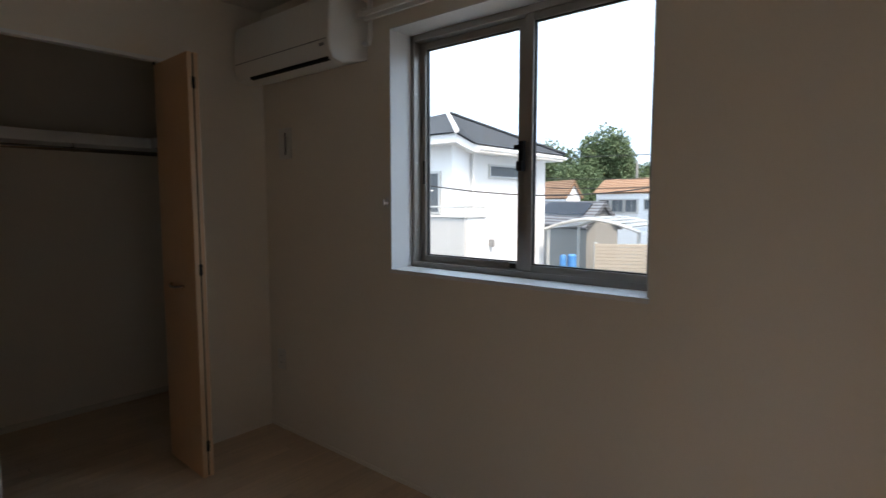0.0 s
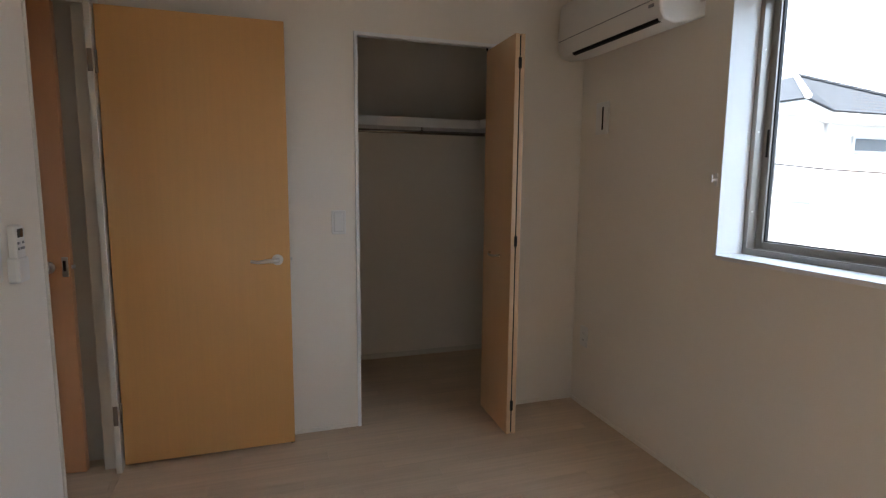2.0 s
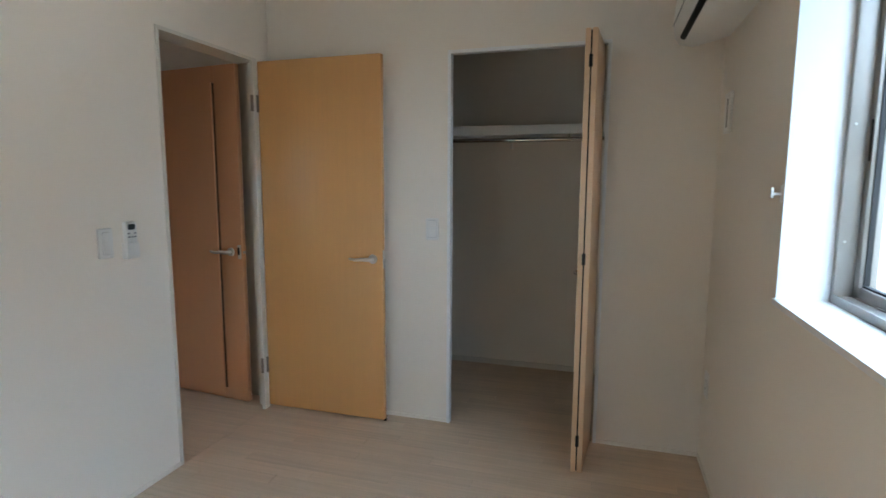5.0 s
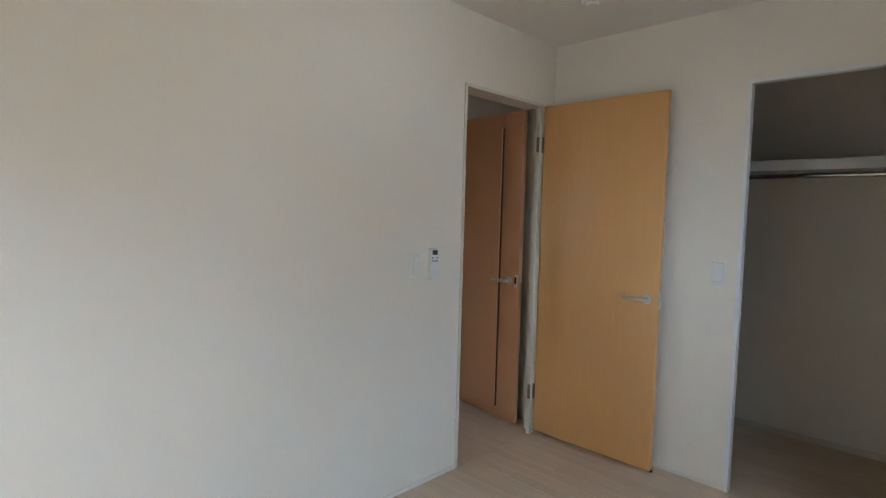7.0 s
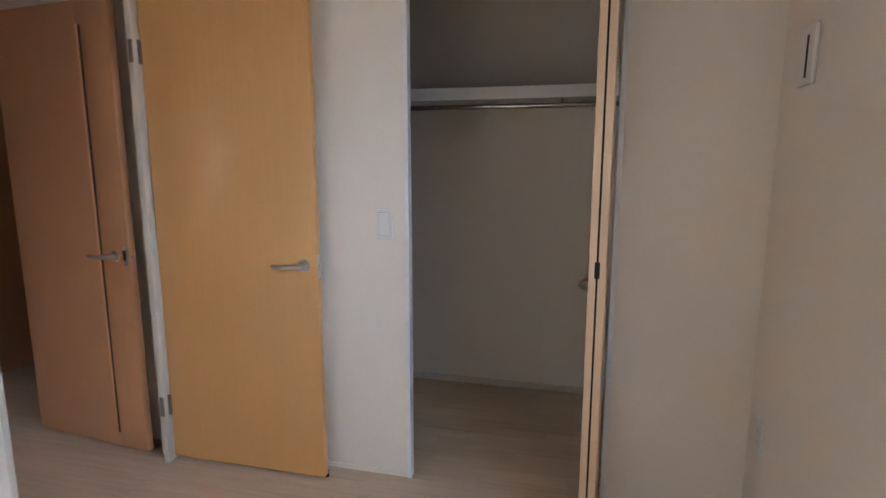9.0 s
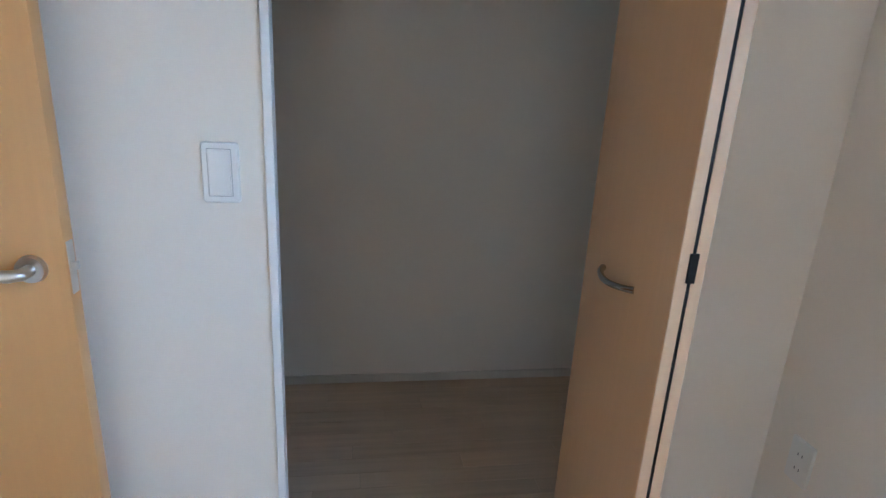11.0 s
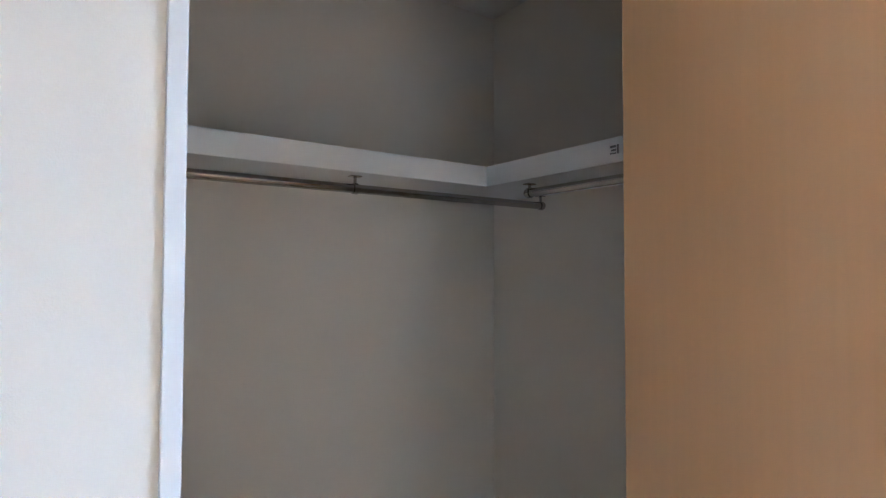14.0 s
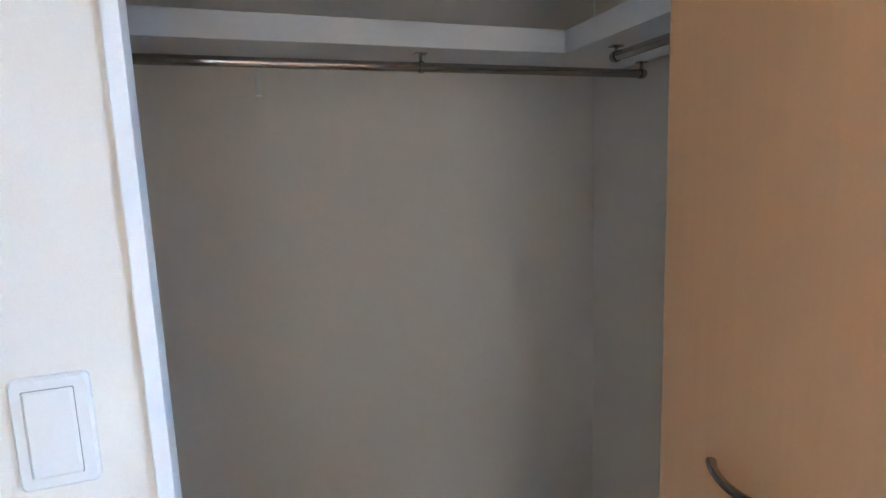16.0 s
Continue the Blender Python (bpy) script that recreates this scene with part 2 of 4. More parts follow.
box(wall, XW - 0.012, XW, DY1 + 0.022, 0.10, 0, H)
box(wall, XW - 0.12, XW, DY0, DY1 + 0.022, DZ, H)
structure("wall_west", wall, WALLPAPER, "white textured wallpaper wall with the doorway to the hall")
wall = bmesh.new()
box(wall, XW, SX0, YS - 0.15, YS, -0.2, H)
box(wall, SX1, 0, YS - 0.15, YS, -0.2, H)
box(wall, SX0, SX1, YS - 0.15, YS, SZ, H)
box(wall, SX0, SX1, YS - 0.15, YS, -0.2, 0.012)
structure("wall_south", wall, WALLPAPER, "white wallpaper wall with the balcony window")
structure("ceiling", boxed(XW - 0.12, 0.2, YS - 0.15, CB + 0.1, H, H + 0.12), CEILING, "white papered ceiling over room and closet", "ceiling")

# closet shell
wall = bmesh.new()
box(wall, XW - 0.045, 0, CB, CB + 0.1, -0.2, H)
structure("wall_closet_back", wall, WALLPAPER, "white wallpaper back wall inside the closet")
structure("wall_closet_side", boxed(XW - 0.045, XW + 0.05, 0.10, CB, 0, H), WALLPAPER, "white wallpaper side wall inside the closet")

# hall shell
wall = bmesh.new()
box(wall, -3.30, XW - 0.045, 0.012, 0.10, 0, H)
box(wall, -4.20, -3.30, 0.012, 0.10, 2.05, H)
structure("wall_hall_north", wall, WALLPAPER, "shaded white wall along the hall")
structure("wall_hall_west", boxed(-4.32, -4.20, -2.2, 1.6, 0, H), HALL_MAPLE, "shaded brown wood wall at the end of the hall")
wall = boxed(-4.20, -3.70, -2.2, -2.1, 0, H)
box(wall, -3.30, XW - 0.12, -2.2, -2.1, 0, H)
box(wall, -3.70, -3.30, -2.2, -2.1, 0, 1.15)
box(wall, -3.70, -3.30, -2.2, -2.1, 1.95, H)
structure("wall_hall_south", wall, WALLPAPER, "white wall with an added, unseen window closing the hall")
wall = boxed(-4.20, -3.30, 1.5, 1.6, 0, H)
box(wall, -3.30, -3.20, 0.10, 1.6, 0, H)
structure("wall_far_room", wall, DARK_WOOD, "dark wall of the unlit space past the hall")
structure("ceiling_hall", boxed(-4.32, XW - 0.12, -2.2, 1.6, H, H + 0.12), CEILING, "white papered ceiling of the hall", "ceiling")

# trim round the openings
trim = bmesh.new()
box(trim, CX0, -1.289, -0.009, 0.034, 0, CZ - 0.018, 0.002)
box(trim, -0.508, CX1, -0.009, 0.034, 0, CZ - 0.018, 0.002)
box(trim, CX0, CX1, -0.009, 0.034, CZ - 0.018, CZ, 0.002)
structure("trim_closet", trim, WHITE_TRIM, "white slim frame around the closet opening", "trim")
trim = bmesh.new()
box(trim, XW - 0.126, XW + 0.006, DY0, DY0 + 0.018, 0, DZ - 0.018, 0.002)
box(trim, XW - 0.126, XW + 0.006, DY0, DY1 + 0.025, DZ - 0.018, DZ, 0.002)
box(trim, XW - 0.020, XW + 0.004, DY1 - 0.010, DY1 + 0.022, 0, DZ - 0.018, 0.002)
box(trim, XW - 0.078, XW - 0.021, DY1 + 0.045, DY1 + 0.068, 0, DZ - 0.018, 0.002)
structure("trim_door", trim, DOOR_TRIM, "white slim frame around the doorway", "trim")
for nm, dims in (("baseboard_north", (XW + 0.01, CX0 - 0.001, -0.006, 0, 0.001, 0.022)), ("baseboard_corner", (CX1 + 0.001, -0.007, -0.006, 0, 0.001, 0.022)),
                 ("baseboard_east", (-0.006, 0, YS, 0, 0.001, 0.022)), ("baseboard_west", (XW, XW + 0.006, YS, DY0 - 0.001, 0.001, 0.022)),
                 ("baseboard_closet_back", (XW + 0.06, -0.012, CB - 0.010, CB, 0.001, 0.04)), ("baseboard_closet_side", (-0.010, 0, 0.115, CB, 0.001, 0.04))):
    structure(nm, boxed(*dims, bevel=0.0015), DOOR_TRIM if "closet" in nm else WALLPAPER, "low white baseboard along the floor", "baseboard")

# east window lining: reveal boards and sill
trim = bmesh.new()
box(trim, 0.0, 0.155, WY1 - 0.004, WY1 + 0.0, WZ0 + 0.006, WZ1, 0)
box(trim, 0.0, 0.155, WY0, WY0 + 0.004, WZ0 + 0.006, WZ1, 0)
box(trim, 0.0, 0.155, WY0, WY1, WZ1 - 0.004, WZ1, 0)
structure("trim_window", trim, WHITE_TRIM, "white reveal boards lining the window", "trim")
structure("window_sill", boxed(-0.008, 0.158, WY0 - 0.004, WY1 + 0.004, WZ0 - 0.012, WZ0 + 0.006, bevel=0.002), WHITE_TRIM, "white window sill board", "sill")


def sliding_window():
    w = tagged(thing("window_1", (0.17, (WY0 + WY1) / 2, WZ0), "bronze-grey aluminium two-panel sliding window, closed", "window"), kind="structure")
    y0, y1, z0, z1 = WY0 + 0.004, WY1 - 0.004, WZ0 + 0.006, WZ1 - 0.004
    f = bmesh.new()
    for xa, xb, inset in ((0.135, 0.235, 0.0), ):
        box(f, xa, xb, y0, y0 + 0.022, z0, z1, 0.002)
        box(f, xa, xb, y1 - 0.022, y1, z0, z1, 0.002)
        box(f, xa, xb, y0, y1, z0, z0 + 0.022, 0.002)
        box(f, xa, xb, y0, y1, z1 - 0.030, z1, 0.002)
    box(f, 0.135, 0.139, y0, y1, z0, z0 + 0.026)
    box(f, 0.1775, 0.1805, y0, y1, z0, z0 + 0.026)
    part("window_frame", f, ALUMINIUM, w)
    mid = -1.652
    for name, xa, ya, yb in (("outer_sash", 0.182, -1.640, y1 - 0.012), ("inner_sash", 0.142, y0 + 0.012, mid)):
        s = bmesh.new()
        xb, side, low, top = xa + 0.034, 0.040, 0.036, 0.040
        box(s, xa, xb, ya, ya + side, z0 + 0.018, z1 - 0.02, 0.002)
        box(s, xa, xb, yb - side, yb, z0 + 0.018, z1 - 0.02, 0.002)
        box(s, xa + 0.001, xb - 0.001, ya + side, yb - side, z0 + 0.018, z0 + 0.018 + low, 0.002)
        box(s, xa + 0.001, xb - 0.001, ya + side, yb - side, z1 - 0.02 - top, z1 - 0.02, 0.002)
        sash = part(name, s, ALUMINIUM, w)
        g = bmesh.new()
        ga, gb, gl, gt = ya + side, yb - side, z0 + 0.018 + low, z1 - 0.02 - top
        for d in ((ga, ga + 0.005, gl, gt), (gb - 0.005, gb, gl, gt), (ga, gb, gl, gl + 0.005), (ga, gb, gt - 0.005, gt)):
            box(g, xa + 0.010, xb - 0.010, *d)
        part("gasket", g, RUBBER, sash)
        pane = part("pane", boxed(xa + 0.015, xa + 0.019, ga, gb, gl, gt), GLASS, sash)
        pane.visible_shadow = False
    lock = boxed(0.118, 0.142, mid - 0.012, mid + 0.012, 1.50, 1.58, bevel=0.004)
    box(lock, 0.112, 0.128, mid - 0.006, mid + 0.030, 1.545, 1.565, 0.004)
    box(lock, 0.115, 0.150, mid - 0.008, mid + 0.020, 1.46, 1.50, 0.003)
    part("crescent_lock", lock, DARK, w, "dark crescent lock")
    part("finger_pull", boxed(0.1795, 0.1825, y1 - 0.046, y1 - 0.036, 1.42, 1.53, bevel=0.001), DARK, w)
    part("sash_stop", boxed(0.137, 0.1425, mid + 0.030, mid + 0.060, z0 + 0.036, z0 + 0.056, bevel=0.002), DARK, w)
    for z in (1.20, 1.52, 1.84):
        screw = bmesh.new()
        bmesh.ops.create_cone(screw, cap_ends=True, segments=12, radius1=0.004, radius2=0.003, depth=0.003, matrix=pose(0.150, y1 - 0.0235, z, 90))
        part("screw", screw, STEEL, w)


sliding_window()


def plain_window(name, x0, x1, y, z0, z1, label):
    """A two-panel aluminium window in a wall across y."""
    w = tagged(thing(name, ((x0 + x1) / 2, y, z0), label, "window"), kind="structure")
    f = boxed(x0, x0 + 0.05, y - 0.04, y + 0.04, z0, z1)
    box(f, x1 - 0.05, x1, y - 0.04, y + 0.04, z0, z1)
    box(f, x0 + 0.05, x1 - 0.05, y - 0.04, y + 0.04, z0, z0 + 0.06)
    box(f, x0 + 0.05, x1 - 0.05, y - 0.04, y + 0.04, z1 - 0.05, z1)
    box(f, (x0 + x1) / 2 - 0.03, (x0 + x1) / 2 + 0.03, y - 0.03, y + 0.03, z0 + 0.06, z1 - 0.05)
    part("window_frame", f, ALUMINIUM, w)
    pane = part("pane", boxed(x0 + 0.05, x1 - 0.05, y - 0.005, y, z0 + 0.06, z1 - 0.05), GLASS, w)
    pane.visible_shadow = False


plain_window("window_2", SX0, SX1, YS - 0.10, 0.012, SZ, "aluminium balcony sliding window, closed")
# unseen window, added to let skylight into the hall
plain_window("window_3", -3.70, -3.30, -2.15, 1.15, 1.95, "unseen aluminium hall window added to light the hall, closed")


# ---- doors ----
def lever(parent, x, y, z, way, out):
    """A lever handle: round rose, neck and a curved lever that points along x by way and stands off along y by out."""
    rose = bmesh.new()
    bmesh.ops.create_cone(rose, cap_ends=True, segments=32, radius1=0.026, radius2=0.024, depth=0.010, matrix=pose(x, y + out * 0.005, z, 90))
    h = part("rose", rose, STEEL, parent, "brushed nickel rose")
    arm = bmesh.new()
    tube(arm, [(x, y + out * 0.008, z), (x, y + out * 0.036, z), (x + way * 0.012, y + out * 0.046, z + 0.001), (x + way * 0.045, y + out * 0.049, z + 0.002), (x + way * 0.085, y + out * 0.047, z - 0.003), (x + way * 0.120, y + out * 0.043, z + 0.002)],
         [0.011, 0.011, 0.0115, 0.010, 0.0085, 0.007], 14)
    part("lever", arm, STEEL, parent, "brushed nickel lever handle")
    return h


def room_door():
    d = tagged(thing("door_1", (-2.388, -0.10, 0), "maple veneer flush door standing open against the wall", "door"), kind="structure")
    x0, x1, y0, y1 = -2.386, -1.640, -0.120, -0.084
    part("leaf", boxed(x0, x1, y0, y1, 0.020, 2.020, bevel=0.0025), MAPLE, d)
    lever(d, -1.697, y0, 0.937, -1, -1)
    lever(d, -1.697, y1, 0.937, -1, 1)
    part("latch_plate", boxed(x1 - 0.001, x1 + 0.0015, -0.113, -0.091, 0.885, 0.985, bevel=0.0006), STEEL, d)
    part("latch_bolt", boxed(x1, x1 + 0.011, -0.108, -0.096, 0.930, 0.945, bevel=0.002), STEEL, d)
    for z in (0.27, 1.79):
        h = boxed(x0 - 0.004, x0 + 0.004, y0 - 0.003, y0 + 0.001, z - 0.045, z + 0.045, bevel=0.0008)
        box(h, XW - 0.016, XW + 0.003, DY1 - 0.0125, DY1 - 0.009, z - 0.045, z + 0.045, 0.0008)
        tube(h, [(x0 - 0.003, y0 - 0.006, z - 0.047), (x0 - 0.003, y0 - 0.006, z + 0.047)], 0.006)
        part("hinge", h, BRONZE, d, "dull bronze butt hinge")
    stop = bmesh.new()
    tube(stop, [(x1 - 0.010, y1 + 0.004, 0.001), (x1 - 0.010, y1 + 0.004, 0.03)], 0.010)
    tagged(part("door_stop", stop, DARK), "small dark floor door stop behind the door", "door stop")


room_door()


def hall_door():
    a, b = Vector((-3.253, -0.039, 0)), Vector((-2.538, -0.120, 0))
    d = tagged(thing("door_2", a, "maple veneer hall door with a narrow dark slit, open", "door"), kind="structure")
    w = (b - a).length
    slit = w - 0.174
    leaf = bmesh.new()
    box(leaf, 0, slit - 0.013, 0, 0.034, 0.014, 2.020, 0.002)
    box(leaf, slit + 0.013, w, 0, 0.034, 0.014, 2.020, 0.002)
    box(leaf, slit - 0.013, slit + 0.013, 0.0005, 0.0335, 0.010, 0.075)
    box(leaf, slit - 0.013, slit + 0.013, 0.0005, 0.0335, 1.925, 2.020)
    parts = [part("leaf", leaf, HALL_MAPLE), part("slit_pane", boxed(slit - 0.013, slit + 0.013, 0.010, 0.018, 0.075, 1.925), DARK_WOOD, label="dark narrow slit insert")]
    rose = bmesh.new()
    x, z = w - 0.082, 0.937
    bmesh.ops.create_cone(rose, cap_ends=True, segments=32, radius1=0.026, radius2=0.024, depth=0.010, matrix=pose(x, -0.005, z, 90))
    parts.append(part("rose", rose, STEEL))
    arm = bmesh.new()
    tube(arm, [(x, -0.008, z), (x, -0.036, z), (x - 0.012, -0.046, z + 0.001), (x - 0.045, -0.049, z + 0.002), (x - 0.085, -0.047, z - 0.003), (x - 0.12, -0.043, z + 0.002)], [0.011, 0.011, 0.0115, 0.010, 0.0085, 0.007], 14)
    parts.append(part("lever", arm, STEEL))
    parts.append(part("thumb_turn", boxed(w - 0.030, w - 0.006, -0.004, 0.001, z - 0.04, z + 0.045, bevel=0.002), STEEL))
    parts.append(part("keyhole", boxed(w - 0.023, w - 0.013, -0.012, -0.003, z - 0.015, z + 0.03, bevel=0.002), DARK))
    parts.append(part("latch_bolt", boxed(w, w + 0.012, 0.010, 0.022, z - 0.008, z + 0.008, bevel=0.002), STEEL))
    for p in parts:
        p.parent = d
    d.matrix_basis = Matrix.Translation(a) @ Matrix.Rotation(math.atan2(b.y - a.y, b.x - a.x), 4, "Z")


hall_door()


def bifold_door():
    """Two narrow leaves folded together at the closet's east jamb."""
    d = tagged(thing("door_3", (-0.55, -0.15, 0), "maple veneer bifold closet door folded open", "door"), kind="structure")
    y0, y1, z0, z1 = -0.352, 0.030, 0.012, 2.008

    def leaf(name, xa, xb, lean, mat):
        b = boxed(xa, xb, y0, y1, z0, z1, bevel=0.004, segments=3)
        for v in b.verts:
            v.co.x += lean * (v.co.y - y0) / (y1 - y0)
        return part(name, b, mat, d)

    front = leaf("front_leaf", -0.599, -0.5755, 0.014, LIT_MAPLE)
    back = leaf("back_leaf", -0.5705, -0.547, 0.030, LIT_MAPLE)
    for leaf_ob, xa, xb in ((front, -0.598, -0.5765), (back, -0.5695, -0.548)):
        part("edge_band", boxed(xa, xb, y0 - 0.0015, y0 + 0.001, z0 + 0.002, z1 - 0.002, bevel=0.0005), MAPLE_EDGE, leaf_ob, "pale maple edge band")
    # black strip stands in for the deep shade between the leaves
    part("fold_gap", boxed(-0.5762, -0.5698, y0 - 0.0008, y0 + 0.012, z0 + 0.01, z1 - 0.01), DARK, front)
    for z in (0.167, 1.019, 1.873):
        part("hinge", boxed(-0.581, -0.565, y0 - 0.005, y0 + 0.001, z - 0.026, z + 0.026, bevel=0.0015), DARK, front, "small black hinge")
    bow = bmesh.new()
    pts, n = [], 12
    for k in range(n + 1):
        u = k / n
        pts.append((-0.594 - 0.026 * math.sin(math.pi * u) ** 0.7, -0.083 - 0.140 * u, 0.930 - 0.005 * math.sin(math.pi * u)))
    tube(bow, pts, [0.0066 if 0 < k < n else 0.0075 for k in range(n + 1)], 12)
    part("bow_handle", bow, CHROME, front, "chrome bow handle")
    pivot = bmesh.new()
    tube(pivot, [(-0.525, 0.016, 2.006), (-0.525, 0.016, 2.020)], 0.006)
    part("top_pivot", pivot, DARK, back)
    pivot = bmesh.new()
    tube(pivot, [(-0.525, 0.016, 0.001), (-0.525, 0.016, 0.014)], 0.008)
    part("bottom_pivot", pivot, DARK, back)
    for xa in (-0.587, ):
        wheel = bmesh.new()
        tube(wheel, [(xa, 0.02, 2.006), (xa, 0.02, 2.019)], 0.005)
        part("guide_pin", wheel, DARK, front)


bifold_door()

# ---- closet fittings ----
shelf = thing("closet_shelf", (-1.2, CB, 1.656), "white L-shaped closet shelf along two walls", "shelf")
part("back_board", boxed(XW + 0.051, -0.001, 0.690, CB - 0.001, 1.690, 1.714, bevel=0.001), WHITE_TRIM, shelf)
part("side_board", boxed(-0.340, -0.001, 0.115, 0.689, 1.690, 1.714, bevel=0.001), WHITE_TRIM, shelf)
part("front_edge", boxed(XW + 0.051, -0.356, 0.672, 0.690, 1.656, 1.716, bevel=0.0025), WHITE_TRIM, shelf)
part("side_edge", boxed(-0.356, -0.340, 0.115, 0.690, 1.656, 1.716, bevel=0.0025), WHITE_TRIM, shelf)
part("underside", boxed(XW + 0.051, -0.001, 0.690, CB - 0.001, 1.668, 1.689), WHITE_TRIM, shelf)
part("side_underside", boxed(-0.340, -0.001, 0.115, 0.689, 1.668, 1.689), WHITE_TRIM, shelf)
for ya, yb, za, zb in ((0.207, 0.212, 1.677, 1.698), (0.215, 0.231, 1.692, 1.697), (0.215, 0.228, 1.684, 1.688), (0.215, 0.231, 1.677, 1.680)):
    part("label_mark", boxed(-0.3566, -0.3555, ya, yb, za, zb), GREY_LINE, shelf, "small grey-blue print mark")


def hanging_rod(name, p0, p1, brackets, label):
    r = thing(name, p0, label, "closet rod", "rods in the closet")
    b = bmesh.new()
    tube(b, [p0, p1], 0.0125, 18)
    part("rod", b, ROD_STEEL, r)
    for c in brackets:
        b = bmesh.new()
        tube(b, [(c[0], c[1], c[2] + 0.010), (c[0], c[1], 1.667)], 0.0045, 8)
        along = (Vector(p1) - Vector(p0)).normalized() * 0.006
        tube(b, [Vector(c) - along, Vector(c) + along], 0.0155, 18)
        b2 = boxed(c[0] - 0.016, c[0] + 0.016, c[1] - 0.012, c[1] + 0.012, 1.664, 1.6678, bevel=0.001)
        part("bracket", b, ROD_STEEL, r)
        part("bracket_plate", b2, ROD_STEEL, r)
    return r


hanging_rod("closet_rod", (-2.30, 0.79, 1.632), (0.0, 0.79, 1.632), [(-1.55, 0.79, 1.632), (-0.729, 0.79, 1.632), (-0.012, 0.79, 1.632)], "chrome hanging rod under the long shelf")
hanging_rod("closet_rod", (-0.24, 0.12, 1.640), (-0.24, 0.625, 1.640), [(-0.24, 0.20, 1.640), (-0.24, 0.612, 1.640)], "chrome hanging rod under the short side shelf")
clip = boxed(-1.150, -1.136, CB - 0.006, CB, 1.59, 1.655, bevel=0.001)
box(clip, -1.152, -1.134, CB - 0.030, CB - 0.005, 1.588, 1.594, 0.001)
tagged(part("wall_bracket", clip, WHITE_PLASTIC), "small pale bracket on the closet back wall", "bracket")


# ---- fittings on the walls ----
def rounded_plate(bm, a0, a1, z0, z1, r, depth0, depth1, axis):
    """A plate with round corners, upright, on a wall across x or y."""
    pts = []
    for ca, cz, start in ((a1 - r, z1 - r, 0), (a0 + r, z1 - r, 90), (a0 + r, z0 + r, 180), (a1 - r, z0 + r, 270)):
        for k in range(5):
            t = radians(start + 22.5 * k)
            pts.append((ca + r * math.cos(t), cz + r * math.sin(t)))
    rings = []
    inset = 0.0025
    mid_a, mid_z = (a0 + a1) / 2, (z0 + z1) / 2
    for depth, shrink in ((depth0, 0), (depth1 + (depth0 - depth1) * 0.35, 0), (depth1, inset)):
        ring = []
        for a, z in pts:
            a2 = a - math.copysign(shrink, a - mid_a)
            z2 = z - math.copysign(shrink, z - mid_z)
            ring.append(bm.verts.new((depth, a2, z2) if axis == "x" else (a2, depth, z2)))
        rings.append(ring)
    n = len(pts)
    for p, q in zip(rings, rings[1:]):
        for i in range(n):
            bm.faces.new((p[i], p[(i + 1) % n], q[(i + 1) % n], q[i]))
    bm.faces.new(rings[-1])
    bm.faces.new(rings[0][::-1])
    return bm


sw = thing("light_switch", (-1.393, 0, 1.10), "white wide rocker light switch on the wall", "light switch")
part("plate", rounded_plate(bmesh.new(), -1.429, -1.357, 1.040, 1.161, 0.006, 0.0, -0.008, "y"), WHITE_PLASTIC, sw, smooth=False)
part("rocker_gap", rounded_plate(bmesh.new(), -1.4175, -1.3705, 1.0530, 1.1485, 0.002, -0.007, -0.0085, "y"), GREY_LINE, sw, smooth=False)
part("rocker", rounded_plate(bmesh.new(), -1.4165, -1.3715, 1.0540, 1.1475, 0.002, -0.007, -0.0112, "y"), WHITE_PLASTIC, sw, smooth=False)

sw = thing("wall_control", (XW, -1.15, 1.11), "white switch plate beside the remote control", "light switch")
part("plate", rounded_plate(bmesh.new(), -1.181, -1.115, 1.050, 1.170, 0.006, XW, XW + 0.008, "x"), WHITE_PLASTIC, sw, smooth=False)
part("rocker_gap", rounded_plate(bmesh.new(), -1.1645, -1.1315, 1.0640, 1.1560, 0.002, XW + 0.007, XW + 0.0085, "x"), GREY_LINE, sw, smooth=False)
part("rocker", rounded_plate(bmesh.new(), -1.1635, -1.1325, 1.0650, 1.1550, 0.002, XW + 0.007, XW + 0.011, "x"), WHITE_PLASTIC, sw, smooth=False)

rc = thing("remote_control", (XW, -1.04, 1.11), "white air conditioner remote in its wall holder", "remote control")
part("holder", rounded_plate(bmesh.new(), -1.070, -1.004, 1.035, 1.105, 0.008, XW, XW + 0.026, "x"), WHITE_PLASTIC, rc, smooth=False)
body = part("body", rounded_plate(bmesh.new(), -1.065, -1.009, 1.042, 1.190, 0.010, XW + 0.004, XW + 0.022, "x"), WHITE_PLASTIC, rc, smooth=False)
part("display", boxed(XW + 0.0215, XW + 0.0232, -1.054, -1.020, 1.157, 1.180, bevel=0.0004), SCREEN, body)
for k, (yy, zz) in enumerate([(-1.052, 1.142), (-1.036, 1.142), (-1.022, 1.142), (-1.052, 1.127), (-1.036, 1.127), (-1.022, 1.127)]):
    part("button", boxed(XW + 0.0215, XW + 0.0235, yy - 0.005, yy + 0.005, zz - 0.0035, zz + 0.0035, bevel=0.0008), GREY_LINE if k != 1 else WHITE_PLASTIC, body)

vent = thing("wall_vent", (0, -0.20, 1.655), "white square wall vent cover with a dark slot", "vent")
part("cover", boxed(-0.013, 0, -0.268, -0.160, 1.570, 1.738, bevel=0.004, segments=3), WHITE_PLASTIC, vent)
part("slot", boxed(-0.0140, -0.0120, -0.230, -0.216, 1.592, 1.712, bevel=0.001), DARK, vent)

